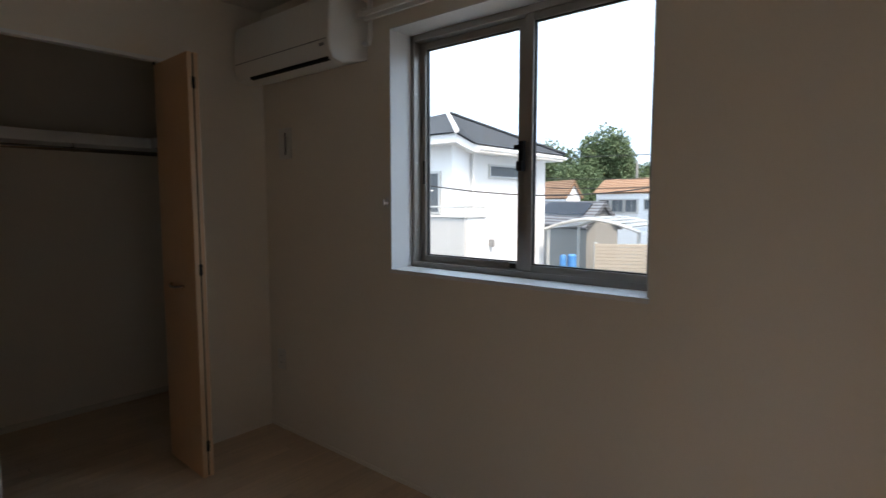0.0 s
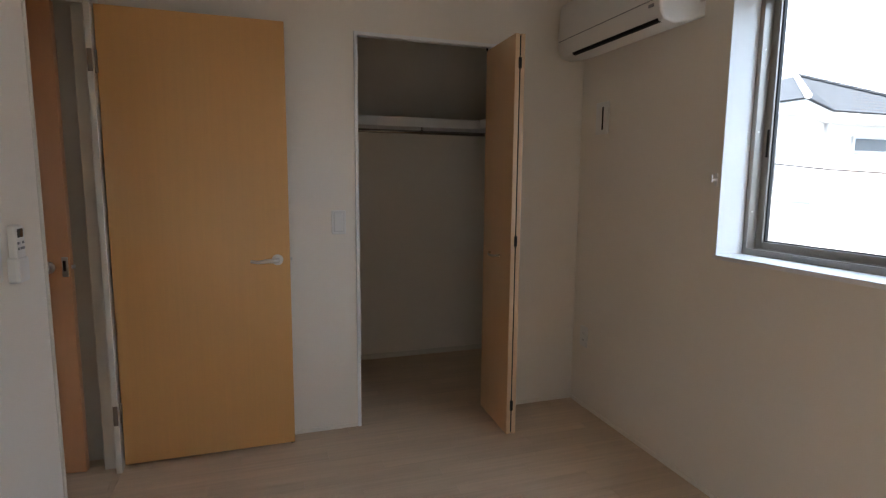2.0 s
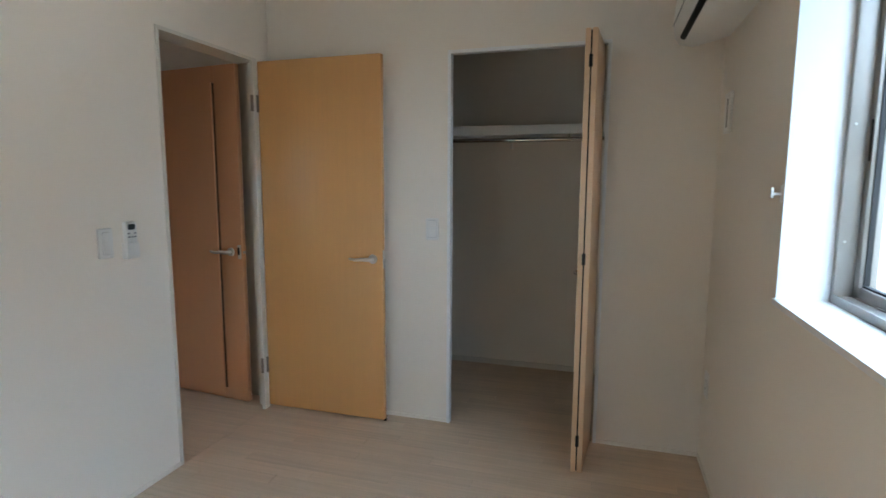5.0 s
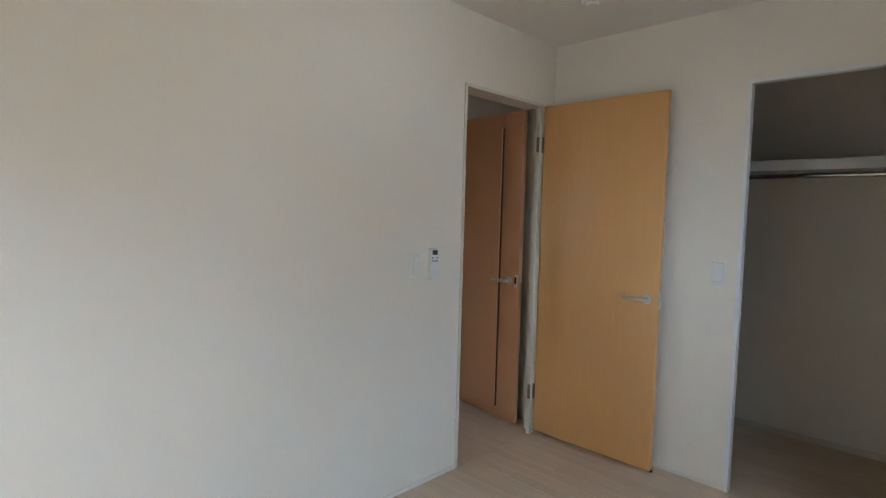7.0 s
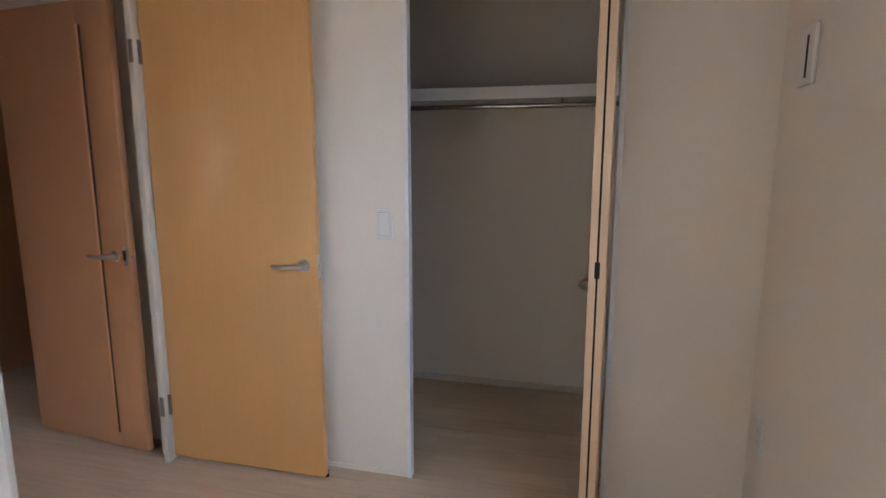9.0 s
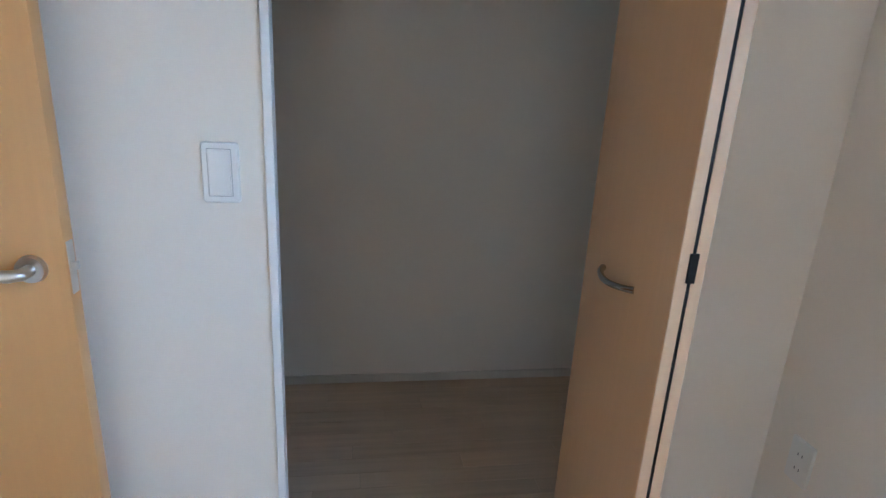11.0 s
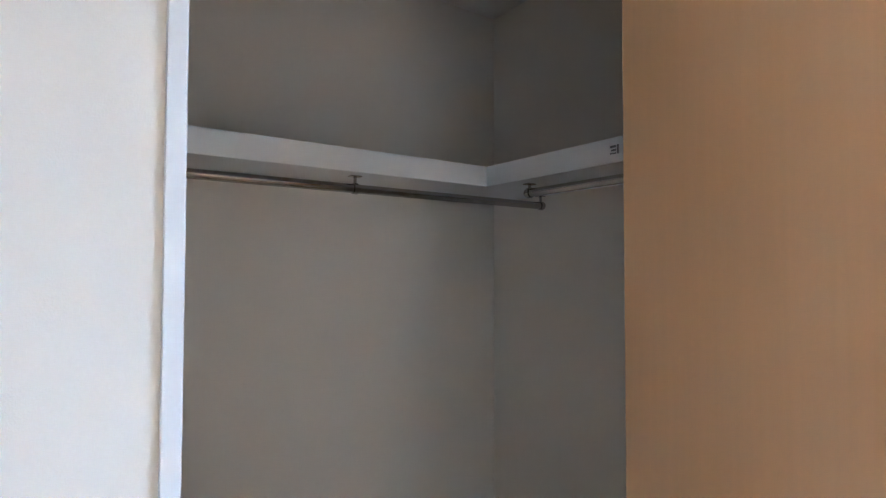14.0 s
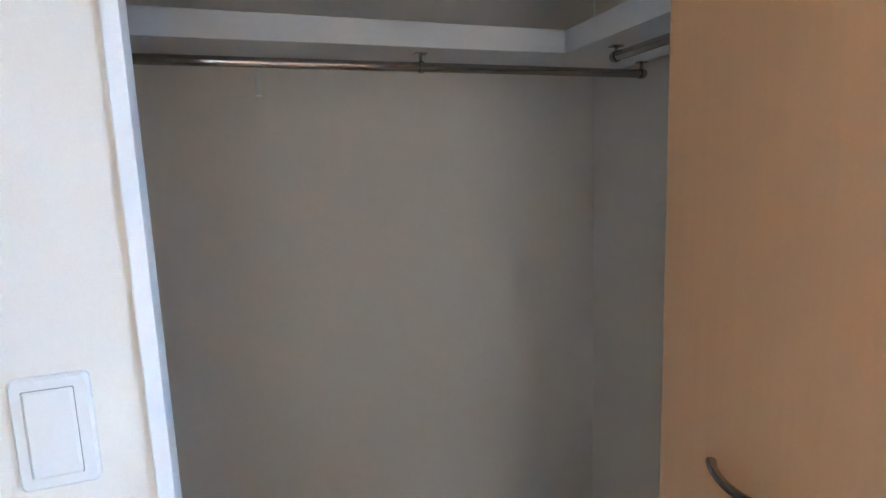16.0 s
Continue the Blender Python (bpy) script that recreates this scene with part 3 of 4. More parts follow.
outlet = thing("wall_outlet", (0, -0.115, 0.42), "white double socket outlet low on the wall", "outlet")
part("plate", rounded_plate(bmesh.new(), -0.155, -0.085, 0.360, 0.480, 0.005, 0.0, -0.008, "x"), WHITE_PLASTIC, outlet, smooth=False)
for zz in (0.400, 0.440):
    for yy in (-0.1265, -0.1135):
        part("slot", boxed(-0.0088, -0.0075, yy - 0.0012, yy + 0.0012, zz - 0.004, zz + 0.004), GREY_LINE, outlet)

hook = boxed(-0.004, 0, -1.016, -1.004, 1.305, 1.355, bevel=0.001)
box(hook, -0.026, -0.003, -1.013, -1.007, 1.325, 1.333, 0.001)
box(hook, -0.028, -0.022, -1.013, -1.007, 1.318, 1.348, 0.001)
tagged(part("tassel_hook", hook, WHITE_PLASTIC), "white curtain tassel hook beside the window", "hook")

rail = thing("curtain_rail", (0, -1.62, 2.15), "white double curtain rail above the window", "curtain rail")
for nm, xa in (("front_rail", -0.100), ("rear_rail", -0.050)):
    part(nm, boxed(xa - 0.008, xa + 0.008, -2.33, -0.925, 2.150, 2.170, bevel=0.003), WHITE_PLASTIC, rail)
for yy in (-2.25, -1.62, -0.98):
    part("bracket", boxed(-0.112, 0, yy - 0.012, yy + 0.012, 2.170, 2.178, bevel=0.001), WHITE_PLASTIC, rail)


def air_conditioner():
    ac = thing("air_conditioner", (0, -0.49, 1.96), "white wall-mounted split air conditioner, off", "air conditioner")
    ya, yb = -0.893, -0.098
    profile = [(0, 2.255), (-0.175, 2.255), (-0.205, 2.242), (-0.222, 2.215), (-0.232, 2.05), (-0.226, 2.0), (-0.205, 1.968), (-0.150, 1.955), (-0.06, 1.975), (0, 1.995)]
    b = bmesh.new()
    ends = [[b.verts.new((x, y, z)) for x, z in profile] for y in (ya, yb)]
    n = len(profile)
    for i in range(n):
        b.faces.new((ends[0][i], ends[0][(i + 1) % n], ends[1][(i + 1) % n], ends[1][i]))
    caps = [b.faces.new(ends[0]), b.faces.new(ends[1][::-1])]
    bmesh.ops.recalc_face_normals(b, faces=b.faces)
    bmesh.ops.bevel(b, geom=list({e for f in caps for e in f.edges}), offset=0.012, segments=3, profile=0.6, affect="EDGES")
    part("body", b, WHITE_PLASTIC, ac)
    f = bmesh.new()
    box(f, -0.2345, -0.231, ya + 0.02, yb - 0.02, 2.046, 2.049)
    part("panel_seam", f, GREY_LINE, ac)
    slot = bmesh.new()
    edge = [(-0.2140, 1.9755), (-0.2085, 1.9655), (-0.194, 1.9620)]
    rings = [[slot.verts.new((x, y, z)) for x, z in edge] for y in (ya + 0.03, yb - 0.125)]
    for k in range(2):
        slot.faces.new((rings[0][k], rings[0][k + 1], rings[1][k + 1], rings[1][k]))
    bmesh.ops.solidify(slot, geom=slot.faces[:], thickness=0.003)
    part("air_slot", slot, DARK, ac, "dark air outlet slot")
    part("indicator", boxed(-0.236, -0.231, ya + 0.035, ya + 0.065, 2.020, 2.032, bevel=0.001), GREY_LINE, ac)
    pipe = bmesh.new()
    tube(pipe, [(-0.03, ya - 0.004, 2.06), (-0.03, ya - 0.035, 2.055), (-0.03, ya - 0.045, 2.09), (-0.03, ya - 0.045, 2.25), (-0.03, ya - 0.045, 2.399)], 0.012, 12)
    part("pipe", pipe, WHITE_PLASTIC, ac)


air_conditioner()

det = thing("smoke_alarm", (-1.86, -0.53, H), "white round smoke alarm on the ceiling", "smoke alarm")
b = bmesh.new()
bmesh.ops.create_cone(b, cap_ends=True, segments=40, radius1=0.045, radius2=0.055, depth=0.02, matrix=Matrix.Translation((-1.86, -0.53, H - 0.010)))
part("body", b, WHITE_PLASTIC, det)
b = bmesh.new()
bmesh.ops.create_cone(b, cap_ends=True, segments=32, radius1=0.026, radius2=0.03, depth=0.010, matrix=Matrix.Translation((-1.86, -0.53, H - 0.025)))
part("grille", b, WHITE_PLASTIC, det)

# ---- outside the east window ----
GZ = -2.9
EYE = Vector((-1.85, -2.78, 1.34))


def spot(azimuth, far):
    """A place that far off on that bearing, in degrees from north, seen from the room."""
    return EYE.x + far * math.sin(radians(azimuth)), EYE.y + far * math.cos(radians(azimuth))


g = bmesh.new()
box(g, -600, 600, -600, 600, GZ - 0.5, GZ)
structure("ground", g, GROUND, "grey asphalt ground between the houses", "ground")


def house_window(parent, axis, at, a0, a1, z0, z1, panes=2, out=-1):
    """A framed window on a wall across x or y at `at`, which faces the side out."""
    def put(bm, d0, d1, p0, p1, q0, q1):
        box(bm, at + min(d0, d1), at + max(d0, d1), p0, p1, q0, q1) if axis == "x" else box(bm, p0, p1, at + min(d0, d1), at + max(d0, d1), q0, q1)
    f = bmesh.new()
    for d in ((a0, a0 + 0.05, z0, z1), (a1 - 0.05, a1, z0, z1), (a0 + 0.05, a1 - 0.05, z0, z0 + 0.05), (a0 + 0.05, a1 - 0.05, z1 - 0.05, z1)):
        put(f, 0, out * 0.06, *d)
    w = part("window", f, ALU_LIGHT, parent, smooth=False)
    step = (a1 - a0 - 0.1) / panes
    for k in range(panes):
        p = bmesh.new()
        put(p, 0.0, out * 0.02, a0 + 0.05 + k * step + 0.015, a0 + 0.05 + (k + 1) * step - 0.015, z0 + 0.05, z1 - 0.05)
        part("pane", p, OUT_GLASS, w, smooth=False)


def hip_roof(eaves, apexes, z, thick=0.14):
    """Slopes from an outline of eaves up to apexes: one (pyramid) or two (ridge)."""
    b = bmesh.new()
    low = [b.verts.new((x, y, z)) for x, y in eaves]
    tops = [b.verts.new(p) for p in apexes]
    n = len(low)
    near = [min(range(len(tops)), key=lambda k: (tops[k].co.xy - v.co.xy).length) for v in low]
    for i in range(n):
        j = (i + 1) % n
        if near[i] == near[j]:
            b.faces.new((low[i], low[j], tops[near[i]]))
        else:
            b.faces.new((low[i], low[j], tops[near[j]], tops[near[i]]))
    base = [b.verts.new((x, y, z - thick)) for x, y in eaves]
    for i in range(n):
        b.faces.new((low[i], low[(i + 1) % n], base[(i + 1) % n], base[i]))
    b.faces.new(base)
    return b


def white_house():
    h = thing("white_house", (10, 7.5, GZ), "white stucco two-storey house with grey hip roof", "house")
    foot = [(7.1, 4.35), (8.95, 5.30), (12.7, 5.30), (12.7, 9.8), (7.1, 9.8)]
    part("wall", prism(bmesh.new(), foot, GZ, 2.50), STUCCO, h, smooth=False)
    eaves = [(6.65, 3.88), (8.65, 4.88), (13.15, 4.88), (13.15, 10.2), (6.65, 10.2)]
    roof = part("roof", hip_roof(eaves, [(10.65, 7.42, 3.90)], 2.70, 0.02), SLATE, h, smooth=False)
    inner = [(6.70, 3.95), (8.64, 4.93), (13.10, 4.93), (13.10, 10.15), (6.70, 10.15)]
    part("fascia", prism(bmesh.new(), inner, 2.50, 2.675), STUCCO, roof, smooth=False)
    for x, y in ((6.65, 3.88), (13.15, 4.88)):
        cap = bmesh.new()
        tube(cap, [(x, y, 2.72), (10.65, 7.42, 3.92)], 0.055, 8)
        # the near cap is white: sun glare put into its colour
        part("hip_cap", cap, SLATE if x > 7 else STUCCO, roof)
    gutter = bmesh.new()
    tube(gutter, [(8.7, 4.84, 2.58), (13.1, 4.84, 2.58)], 0.05, 8)
    part("gutter", gutter, STUCCO, h)
    down = bmesh.new()
    tube(down, [(9.0, 5.22, 2.5), (9.0, 5.22, GZ)], 0.04, 8)
    part("downpipe", down, STUCCO, h)
    house_window(h, "y", 5.30, 9.74, 11.4, 1.93, 2.28, 1)
    house_window(h, "x", 7.1, 5.48, 6.05, 1.05, 1.97, 1)
    house_window(h, "x", 7.1, 4.65, 5.18, 1.05, 1.97, 1)
    bal = bmesh.new()
    box(bal, 6.35, 6.45, 3.45, 7.6, -0.4, 1.02)
    box(bal, 6.45, 7.1, 3.55, 7.6, -0.4, -0.25)
    balcony = part("balcony", bal, SHADED_STUCCO, h, smooth=False)
    part("balcony_end", boxed(6.45, 7.1, 3.45, 3.55, -0.4, 1.02), STUCCO, balcony, smooth=False)
    part("balcony_cap", box(boxed(6.32, 6.48, 3.42, 7.6, 1.02, 1.05), 6.48, 7.1, 3.42, 3.58, 1.02, 1.05), STUCCO, balcony, smooth=False)
    r = bmesh.new()
    tube(r, [(6.4, 7.6, 1.22), (6.4, 3.5, 1.22), (7.1, 3.5, 1.22)], 0.018, 8)
    for y in (3.5, 4.5, 5.5, 6.5, 7.5):
        tube(r, [(6.4, y, 1.05), (6.4, y, 1.22)], 0.012, 6)
    part("rail", r, ALU_LIGHT, balcony)
    arm = bmesh.new()
    tube(arm, [(6.5, 5.0, 1.30), (6.5, 4.72, 1.52), (6.9, 4.72, 1.55)], 0.02, 6)
    part("laundry_arm", arm, ALU_LIGHT, balcony)
    lampb = boxed(9.779, 9.889, 5.16, 5.30, 0.133, 0.333, bevel=0.02)
    part("wall_hood", lampb, GREY_LINE, h, "small grey wall hood")


white_house()


def gable_house(name, az0, far0, az1, far, eave_z, ridge_z, depth, wall_mat, roof_mat, label, windows=(), overhang=0.15):
    """A house whose long side faces the room between two bearings."""
    a, b = Vector(spot(az0, far0)), Vector(spot(az1, far))
    long_way = (b - a).normalized()
    back = Vector((-long_way.y, long_way.x))
    if back.dot(a - EYE.xy) < 0:
        back = -back
    h = thing(name, (*((a + b) / 2 + back * depth / 2), GZ), label, "house", "houses beyond the window")
    L = (b - a).length

    def P(u, v, z):
        q = a + long_way * u + back * v
        return (q.x, q.y, z)
    w = bmesh.new()
    lo = [w.verts.new(P(u, v, GZ)) for u, v in ((0, 0), (L, 0), (L, depth), (0, depth))]
    hi = [w.verts.new(P(u, v, eave_z)) for u, v in ((0, 0), (L, 0), (L, depth), (0, depth))]
    r0, r1 = w.verts.new(P(0, depth / 2, ridge_z - 0.06)), w.verts.new(P(L, depth / 2, ridge_z - 0.06))
    w.faces.new((lo[0], lo[1], hi[1], hi[0]))
    w.faces.new((lo[2], lo[3], hi[3], hi[2]))
    w.faces.new((lo[1], lo[2], hi[2], r1, hi[1]))
    w.faces.new((lo[3], lo[0], hi[0], r0, hi[3]))
    part("wall", w, wall_mat, h, smooth=False)
    drop = (ridge_z - eave_z) * overhang / (depth / 2)
    roof = bmesh.new()
    for v in (-overhang, depth + overhang):
        q = [roof.verts.new(P(u, vv, z)) for u, vv, z in ((-overhang, v, eave_z - drop), (L + overhang, v, eave_z - drop), (L + overhang, depth / 2, ridge_z), (-overhang, depth / 2, ridge_z))]
        roof.faces.new(q)
    bmesh.ops.remove_doubles(roof, verts=roof.verts, dist=0.001)
    bmesh.ops.recalc_face_normals(roof, faces=roof.faces)
    bmesh.ops.solidify(roof, geom=roof.faces[:], thickness=0.12)
    part("roof", roof, roof_mat, h, smooth=False)
    for u0, u1, z0, z1, panes in windows:
        f = bmesh.new()
        for (p, q, s, t) in ((u0, u0 + 0.08, z0, z1), (u1 - 0.08, u1, z0, z1), (u0, u1, z0, z0 + 0.08), (u0, u1, z1 - 0.08, z1)):
            vs = [f.verts.new(P(u, v, z)) for v in (0.0, -0.08) for u, z in ((p, s), (q, s), (q, t), (p, t))]
            for idx in ((0, 1, 2, 3), (4, 5, 6, 7), (0, 1, 5, 4), (1, 2, 6, 5), (2, 3, 7, 6), (3, 0, 4, 7)):
                f.faces.new([vs[i] for i in idx])
        win = part("window", f, ALU_LIGHT, h, smooth=False)
        step = (u1 - u0 - 0.16) / panes
        for k in range(panes):
            p = bmesh.new()
            ua, ub = u0 + 0.08 + k * step + 0.03, u0 + 0.08 + (k + 1) * step - 0.03
            vs = [p.verts.new(P(u, v, z)) for v in (-0.005, -0.03) for u, z in ((ua, z0 + 0.08), (ub, z0 + 0.08), (ub, z1 - 0.08), (ua, z1 - 0.08))]
            for idx in ((0, 1, 2, 3), (4, 5, 6, 7), (0, 1, 5, 4), (1, 2, 6, 5), (2, 3, 7, 6), (3, 0, 4, 7)):
                p.faces.new([vs[i] for i in idx])
            part("pane", p, OUT_GLASS, win, smooth=False)
    return h, P, L


gable_house("orange_roof_house", 58.5, 36, 63.0, 31, 1.75, 2.5, 0.89, STUCCO, ORANGE_ROOF, "white house with an orange tiled gable roof", [(2.6, 3.6, 0.7, 1.25, 2), (4.2, 5.0, 0.7, 1.25, 1)])
gable_house("orange_roof_house", 66.0, 35, 71.4, 31, 1.98, 2.62, 1.32, STUCCO, ORANGE_ROOF, "long white house with orange roof and window row", [(0.25, 1.45, 0.62, 1.45, 2), (1.5, 2.7, 0.62, 1.45, 2), (2.75, 3.9, 0.62, 1.45, 2), (4.4, 5.1, 0.8, 1.45, 1)])
h, P, L = gable_house("grey_roof_house", 57.0, 25, 65.2, 19, 0.60, 1.32, 1.22, GREY_STUCCO, GREY_ROOF, "low grey house with solar panels on its roof", [])
solar = bmesh.new()
vs = [solar.verts.new(P(u, v, 0.60 + 0.72 * v / 0.610 + 0.06)) for u, v in ((3.0, 0.15), (6.3, 0.15), (6.3, 0.52), (3.0, 0.52))]
solar.faces.new(vs)
bmesh.ops.solidify(solar, geom=solar.faces[:], thickness=0.05)
part("solar_panel", solar, material("solar_panel", (0.07, 0.08, 0.10), 0.25, vary=0.1), h, "dark solar panel", smooth=False)
gable_house("low_house", 71.9, 27, 77, 26, 0.35, 1.05, 4.0, STUCCO, ORANGE_ROOF, "low white house with a faded orange roof", [])
hx, hy = spot(71.6, 12.5)
h = thing("neighbour_house", (hx + 3, hy - 3, GZ), "white neighbouring house with grey hip roof and wide eaves", "house")
part("wall", boxed(hx + 0.6, hx + 6.5, hy - 6.6, hy - 0.55, GZ, 2.80), STUCCO, h, smooth=False)
part("roof", hip_roof([(hx, hy), (hx, hy - 7), (hx + 7, hy - 7), (hx + 7, hy)], [(hx + 3.0, hy - 3.0, 6.6)], 2.97, 0.03), SLATE, h, smooth=False)
part("fascia", boxed(hx + 0.05, hx + 6.95, hy - 6.95, hy - 0.05, 2.80, 2.935), STUCCO, h, smooth=False)

# unseen plain house, added to block low skylight through the south window
h = thing("sky_block_house", (-1.5, -10.5, GZ), "unseen beige house added to block low skylight from the south", "house")
part("wall", boxed(-7.0, 4.0, -13.0, -8.0, GZ, 3.0), SIDING, h, smooth=False)
part("roof", hip_roof([(-7.4, -13.4), (4.4, -13.4), (4.4, -7.6), (-7.4, -7.6)], [(-4.5, -10.5, 4.6), (1.5, -10.5, 4.6)], 3.1, 0.12), GREY_ROOF, h, smooth=False)

# carport with an arched canopy
cp = thing("carport", (*spot(66, 15), GZ), "aluminium carport with an arched pale canopy", "carport")
c0, c1 = Vector(spot(61.0, 16)), Vector(spot(70.5, 15.0))
cw = (c1 - c0)
cn = Vector((-cw.y, cw.x)).normalized()
if cn.dot(c0 - EYE.xy) < 0:
    cn = -cn
roof = bmesh.new()
rows = []
for k in range(11):
    u = k / 10
    z = 0.42 + 0.42 * math.sin(math.pi * (0.08 + 0.84 * u))
    rows.append([roof.verts.new((*(c0 + cw * u + cn * v), z)) for v in (0, 2.4)])
for a, b in zip(rows, rows[1:]):
    roof.faces.new((a[0], b[0], b[1], a[1]))
bmesh.ops.solidify(roof, geom=roof.faces[:], thickness=0.02)
part("canopy", roof, CANOPY, cp)
for v in (-0.03, 2.43):
    rib = bmesh.new()
    tube(rib, [(*(c0 + cw * (k / 10) + cn * v), 0.40 + 0.42 * math.sin(math.pi * (0.08 + 0.84 * k / 10))) for k in range(11)], 0.045, 8)
    part("arch", rib, ALU_LIGHT, cp)
for k in range(1, 10):
    q = c0 + cw * (k / 10)
    z = 0.445 + 0.42 * math.sin(math.pi * (0.08 + 0.84 * k / 10))
    rafter = bmesh.new()
    tube(rafter, [(*q, z), (*(q + cn * 2.4), z)], 0.018, 6)
    part("rafter", rafter, ALU_LIGHT, cp)
for u in (0.03, 0.97):
    for v in (0.1, 2.3):
        q = c0 + cw * u + cn * v
        post = bmesh.new()
        tube(post, [(q.x, q.y, GZ), (q.x, q.y, 0.52)], 0.05, 8)
        part("post", post, ALU_LIGHT, cp)

# beige board fence in front of the carport
f0, f1 = Vector(spot(66.2, 11.0)), Vector(spot(75.0, 11.2))
fw = (f1 - f0).normalized()
fence = thing("board_fence", (*f0, GZ), "beige horizontal board fence", "fence")
turn = Matrix.Rotation(math.atan2(fw.y, fw.x), 4, "Z")
board = mesh_of("board", boxed(0, (f1 - f0).length, -0.02, 0.02, 0.0, 0.060, bevel=0.004, segments=1), SIDING)
for k in range(48):
    ob = new("board", board)
    ob.parent = fence
    ob.matrix_parent_inverse = fence.matrix_basis.inverted()
    ob.matrix_basis = Matrix.Translation((f0.x, f0.y, 0.44 - 0.066 * k)) @ turn
for u in (0.02, 0.5, 0.98):
    q = f0 + (f1 - f0) * u
    post = bmesh.new()
    tube(post, [(q.x + 0.06, q.y + 0.04, GZ), (q.x + 0.06, q.y + 0.04, 0.52)], 0.04, 8)
    part("post", post, ALU_LIGHT, fence)
for az, far, r in ((63.0, 13.0, 0.08), (63.9, 13.2, 0.11)):
    x, y = spot(az, far)
    tank = bmesh.new()
    tube(tank, [(x, y, -1.0), (x, y, -0.05), (x, y, 0.04), (x, y, 0.07)], [r, r, r * 0.96, r * 0.7], 16)
    ob = part("water_tank", tank, BLUE)
    tagged(ob, "blue plastic tank on the flat roof next door", "tank", "blue tanks")
x, y = spot(63.5, 13.4)
sh = thing("flat_shed", (x, y, GZ), "pale flat-roofed shed under the carport", "shed")
part("wall", boxed(x - 1.6, x + 1.4, y - 1.0, y + 1.2, GZ, -1.08), STUCCO, sh, smooth=False)
part("roof", boxed(x - 1.75, x + 1.55, y - 1.15, y + 1.35, -1.08, -1.0, bevel=0.01), GREY_STUCCO, sh, smooth=False)


# trees and the wooded hill
def tree(name, az, far, base, top, radius, label, seed, leaves=9000):
    rng = random.Random(seed)
    x, y = spot(az, far)
    t = thing(name, (x, y, GZ), label, "tree", "trees on the hill")
    trunk = bmesh.new()
    mid = base + (top - base) * 0.45
    tube(trunk, [(x, y, GZ), (x + 0.1, y, base), (x - 0.1, y + 0.1, mid), (x, y, top - radius * 0.5)], [0.38, 0.30, 0.2, 0.06], 10)
    for k in range(6):
        a, zz = k * 1.05 + rng.random(), mid - 0.6 + rng.random() * 1.5
        tube(trunk, [(x, y, zz), (x + math.cos(a) * radius * 0.4, y + math.sin(a) * radius * 0.4, zz + 0.7), (x + math.cos(a) * radius * 0.75, y + math.sin(a) * radius * 0.75, zz + 1.2)], [0.13, 0.08, 0.03], 6)
    part("trunk", trunk, BARK, t)
    verts, faces = [], []
    height = (top - base) / 2
    lobes = [(Vector((rng.uniform(-0.62, 0.62), rng.uniform(-0.62, 0.62), rng.uniform(-0.7, 0.68))), rng.uniform(0.30, 0.48)) for _ in range(34)]
    for k in range(leaves):
        c, r = rng.choice(lobes)
        d = Vector((rng.gauss(0, 1), rng.gauss(0, 1), rng.gauss(0, 1))).normalized() * r * rng.uniform(0.6, 1.08)
        p = Vector((x, y, base + height)) + Vector(((c.x + d.x) * radius, (c.y + d.y) * radius, (c.z + d.z) * height))
        n = (d + Vector((rng.gauss(0, 0.4), rng.gauss(0, 0.4), rng.gauss(0, 0.4)))).normalized()
        u = n.orthogonal().normalized()
        v = n.cross(u)
        s = rng.uniform(0.07, 0.17) * (radius / 3.0)
        i = len(verts)
        for q in range(5):
            ang = q * 1.2566 + rng.random() * 0.5
            verts.append(p + (u * math.cos(ang) + v * math.sin(ang)) * s * rng.uniform(0.6, 1.1) + n * rng.uniform(-0.05, 0.08))
        faces.append((i, i + 1, i + 2, i + 3, i + 4))
    me = bpy.data.meshes.new("crown")
    me.from_pydata(verts, [], faces)
    me.materials.append(LEAF)
    crown = new("crown", me)
    crown.parent = t
    crown.matrix_parent_inverse = t.matrix_basis.inverted()


tree("round_tree", 66.4, 47, 0.5, 7.3, 2.5, "large round dense green tree behind the houses", 3, 14000)
tree("round_tree", 67.9, 49, 0.3, 5.6, 2.2, "dark green tree beside the largest one", 4)
tree("broad_tree", 61.6, 52, 0.2, 6.3, 2.6, "broad green tree on the wooded hill", 5)
tree("broad_tree", 59.3, 54, 0.2, 7.2, 2.8, "broad dark green tree on the wooded hill", 6)
tree("broad_tree", 63.8, 44, 0.0, 4.3, 2.0, "light green bushy tree at the hill foot", 7)
tree("broad_tree", 65.0, 43, -0.5, 3.6, 1.8, "light green bushy tree behind the roofs", 8)
tree("broad_tree", 70.6, 56, 0.3, 5.1, 2.2, "small green tree far behind the houses", 9)
tree("broad_tree", 72.6, 56, 0.3, 5.2, 2.6, "green tree far behind the orange roof", 10)
tree("broad_tree", 56.8, 56, 0.2, 7.0, 2.8, "dark green tree behind the white house", 11)
hill = bmesh.new()
pts0 = [spot(az, 58 + 3 * math.sin(az)) for az in range(40, 84, 3)]
low = [hill.verts.new((*p, GZ)) for p in pts0]
high = [hill.verts.new((*spot(40 + 3 * k, 66), 2.6 + 1.2 * math.sin(k * 0.9))) for k in range(len(pts0))]
far_row = [hill.verts.new((*spot(40 + 3 * k, 90), GZ)) for k in range(len(pts0))]
for a, b in ((low, high), (high, far_row)):
    for i in range(len(a) - 1):
        hill.faces.new((a[i], a[i + 1], b[i + 1], b[i]))
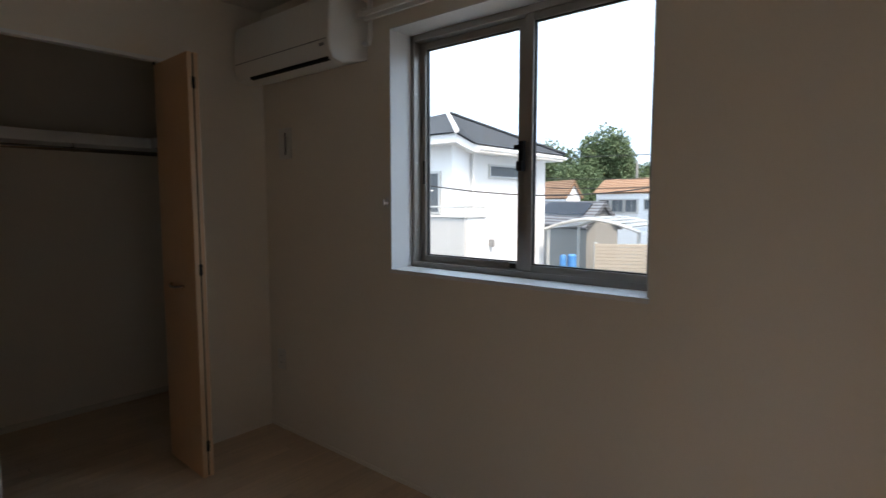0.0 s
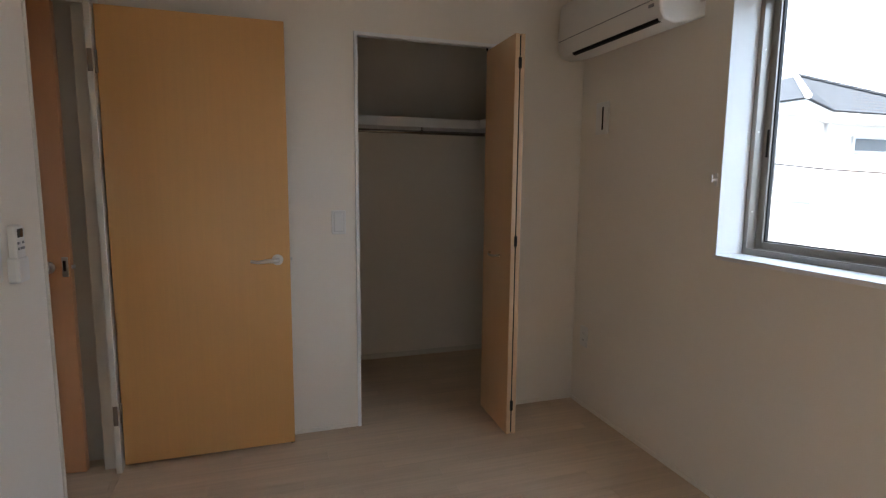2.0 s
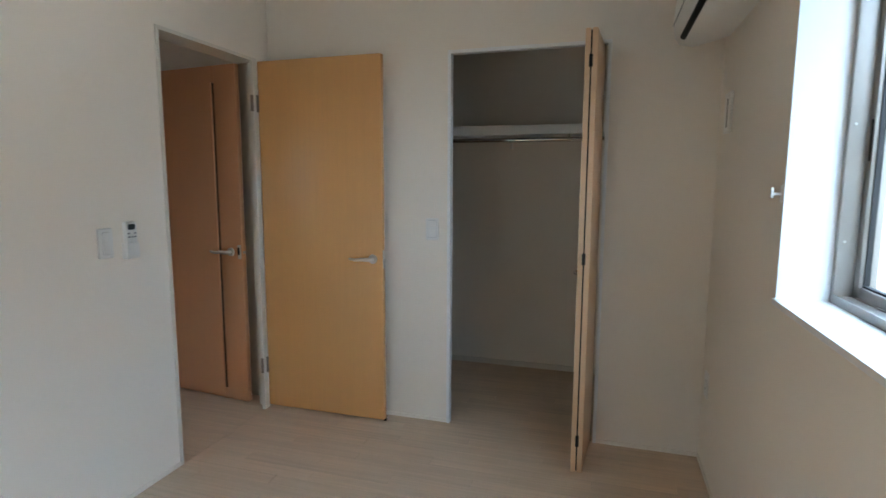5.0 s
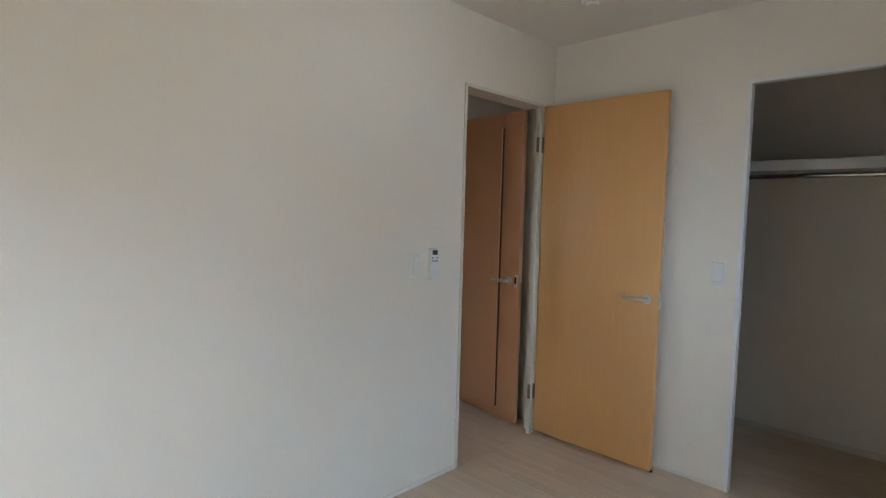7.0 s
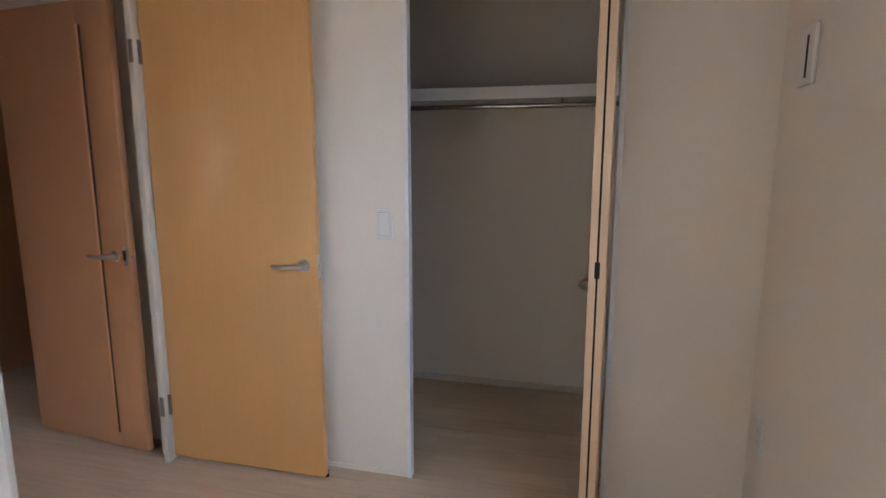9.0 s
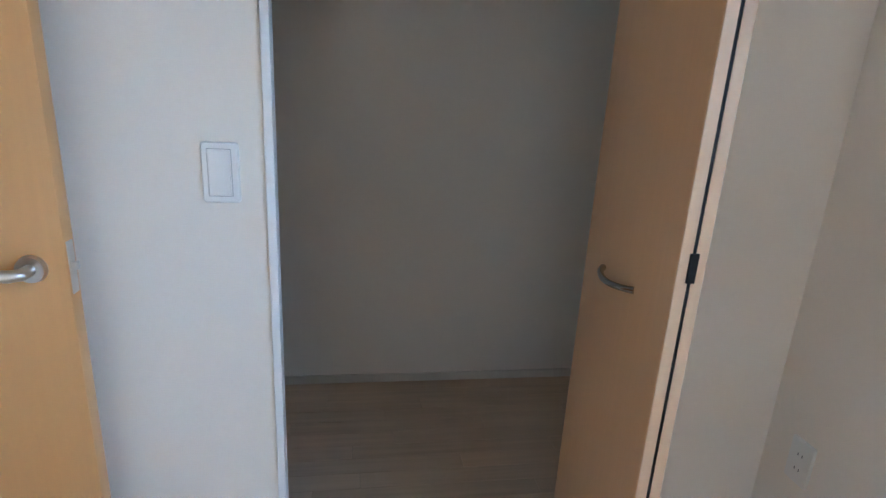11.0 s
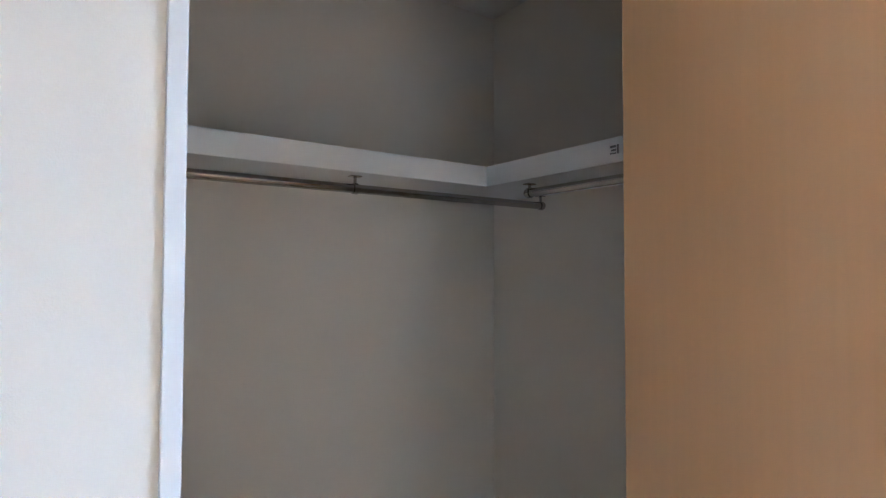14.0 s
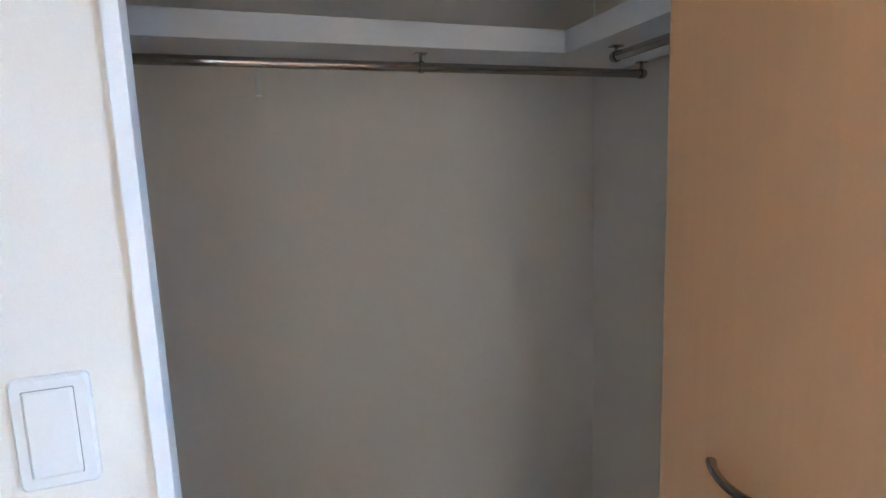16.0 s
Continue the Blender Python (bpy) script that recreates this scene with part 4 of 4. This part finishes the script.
structure("backdrop_hill", hill, HILL, "green wooded hill behind the houses", "hill")

# overhead wires and a pole
px, py = spot(69.8, 38)
pole = thing("utility_pole", (px, py, GZ), "grey concrete utility pole among the roofs", "pole")
b = bmesh.new()
tube(b, [(px, py, GZ), (px, py, 3.9)], [0.10, 0.07], 10)
part("post", b, GREY_STUCCO, pole)


def far_pole(az, far, top):
    x, y = spot(az, far)
    p = thing("utility_pole", (x, y, GZ), "grey concrete utility pole that carries the wires", "pole")
    b = bmesh.new()
    tube(b, [(x, y, GZ), (x, y, top)], [0.14, 0.10], 10)
    part("post", b, GREY_STUCCO, p)


def wire(az0, far0, z0, az1, far1, z1, sag, r):
    p = [Vector((*spot(az0, far0), z0)), Vector((*spot(az1, far1), z1))]
    b = bmesh.new()
    tube(b, [p[0].lerp(p[1], u / 14) - Vector((0, 0, sag * 4 * (u / 14) * (1 - u / 14))) for u in range(15)], r, 6)
    tagged(part("overhead_wire", b, CABLE), "thin black overhead wire between two poles", "wire", "overhead wires")


for az, far, top in ((35, 6.6, 2.6), (79, 9.2, 3.0), (54.5, 24, 4.2), (79, 20, 4.4)):
    far_pole(az, far, top)
wire(35, 6.6, 1.90, 79, 9.2, 1.84, 0.46, 0.008)
wire(54.5, 24, 3.1, 79, 20, 2.95, 0.02, 0.014)
wire(54.5, 24, 2.4, 79, 20, 2.15, 0.12, 0.014)
wire(54.5, 24, 2.1, 79, 20, 2.0, 0.25, 0.014)

# ---- floors: boards on a dark bed ----
bed = bmesh.new()
box(bed, XW - 0.05, 0.0, YS - 0.15, CB + 0.05, -0.2, -0.006)
box(bed, -4.25, XW - 0.05, -2.15, 1.55, -0.2, -0.006)
floor = structure("floor", bed, SUBFLOOR, "pale whitewashed maple plank floor", "floor")


def plank_mesh(length, width):
    b = bmesh.new()
    g, c = 0.0003, 0.0008
    rings = []
    for inset, z in ((g, -0.0065), (g, -c), (g + c, 0.0)):
        rings.append([b.verts.new((x, y, z)) for x, y in ((inset, inset), (length - inset, inset), (length - inset, width - inset), (inset, width - inset))])
    for p, q in zip(rings, rings[1:]):
        for i in range(4):
            b.faces.new((p[i], p[(i + 1) % 4], q[(i + 1) % 4], q[i]))
    b.faces.new(rings[-1])
    return mesh_of("plank", b, FLOOR_WOOD)


planks = {}


def lay(x0, x1, y0, y1, rest=None, width=0.0757, length=0.758):
    """Rows of staggered boards, as parts of the floor, or joined into the mesh rest."""
    y, row = y1, 0
    while y > y0 + 0.01:
        w = min(width, y - y0)
        x = x0 - ((row * 0.2955 + 0.07 * (row % 3)) % length)
        while x < x1 - 0.005:
            a, b = max(x, x0), min(x + length, x1)
            if b - a > 0.01:
                if rest is not None:
                    box(rest, a + 0.0006, b - 0.0006, y - w + 0.0006, y - 0.0006, -0.0065, 0.0)
                else:
                    key = (round(b - a, 3), round(w, 3))
                    if key not in planks:
                        planks[key] = plank_mesh(*key)
                    ob = new("plank", planks[key])
                    ob.location = (a, y - w, 0)
                    ob.parent = floor
            x += length
        y -= w
        row += 1


lay(XW, 0.0, -2.0, CB)
far_boards = bmesh.new()
lay(XW, 0.0, YS, -2.0, far_boards)
lay(-4.2, -3.30, 0.10, 1.5, far_boards)
lay(-4.2, XW, -2.1, 0.10, far_boards)
tagged(part("plank_rest", far_boards, FLOOR_WOOD, floor, smooth=False), kind="stuff")
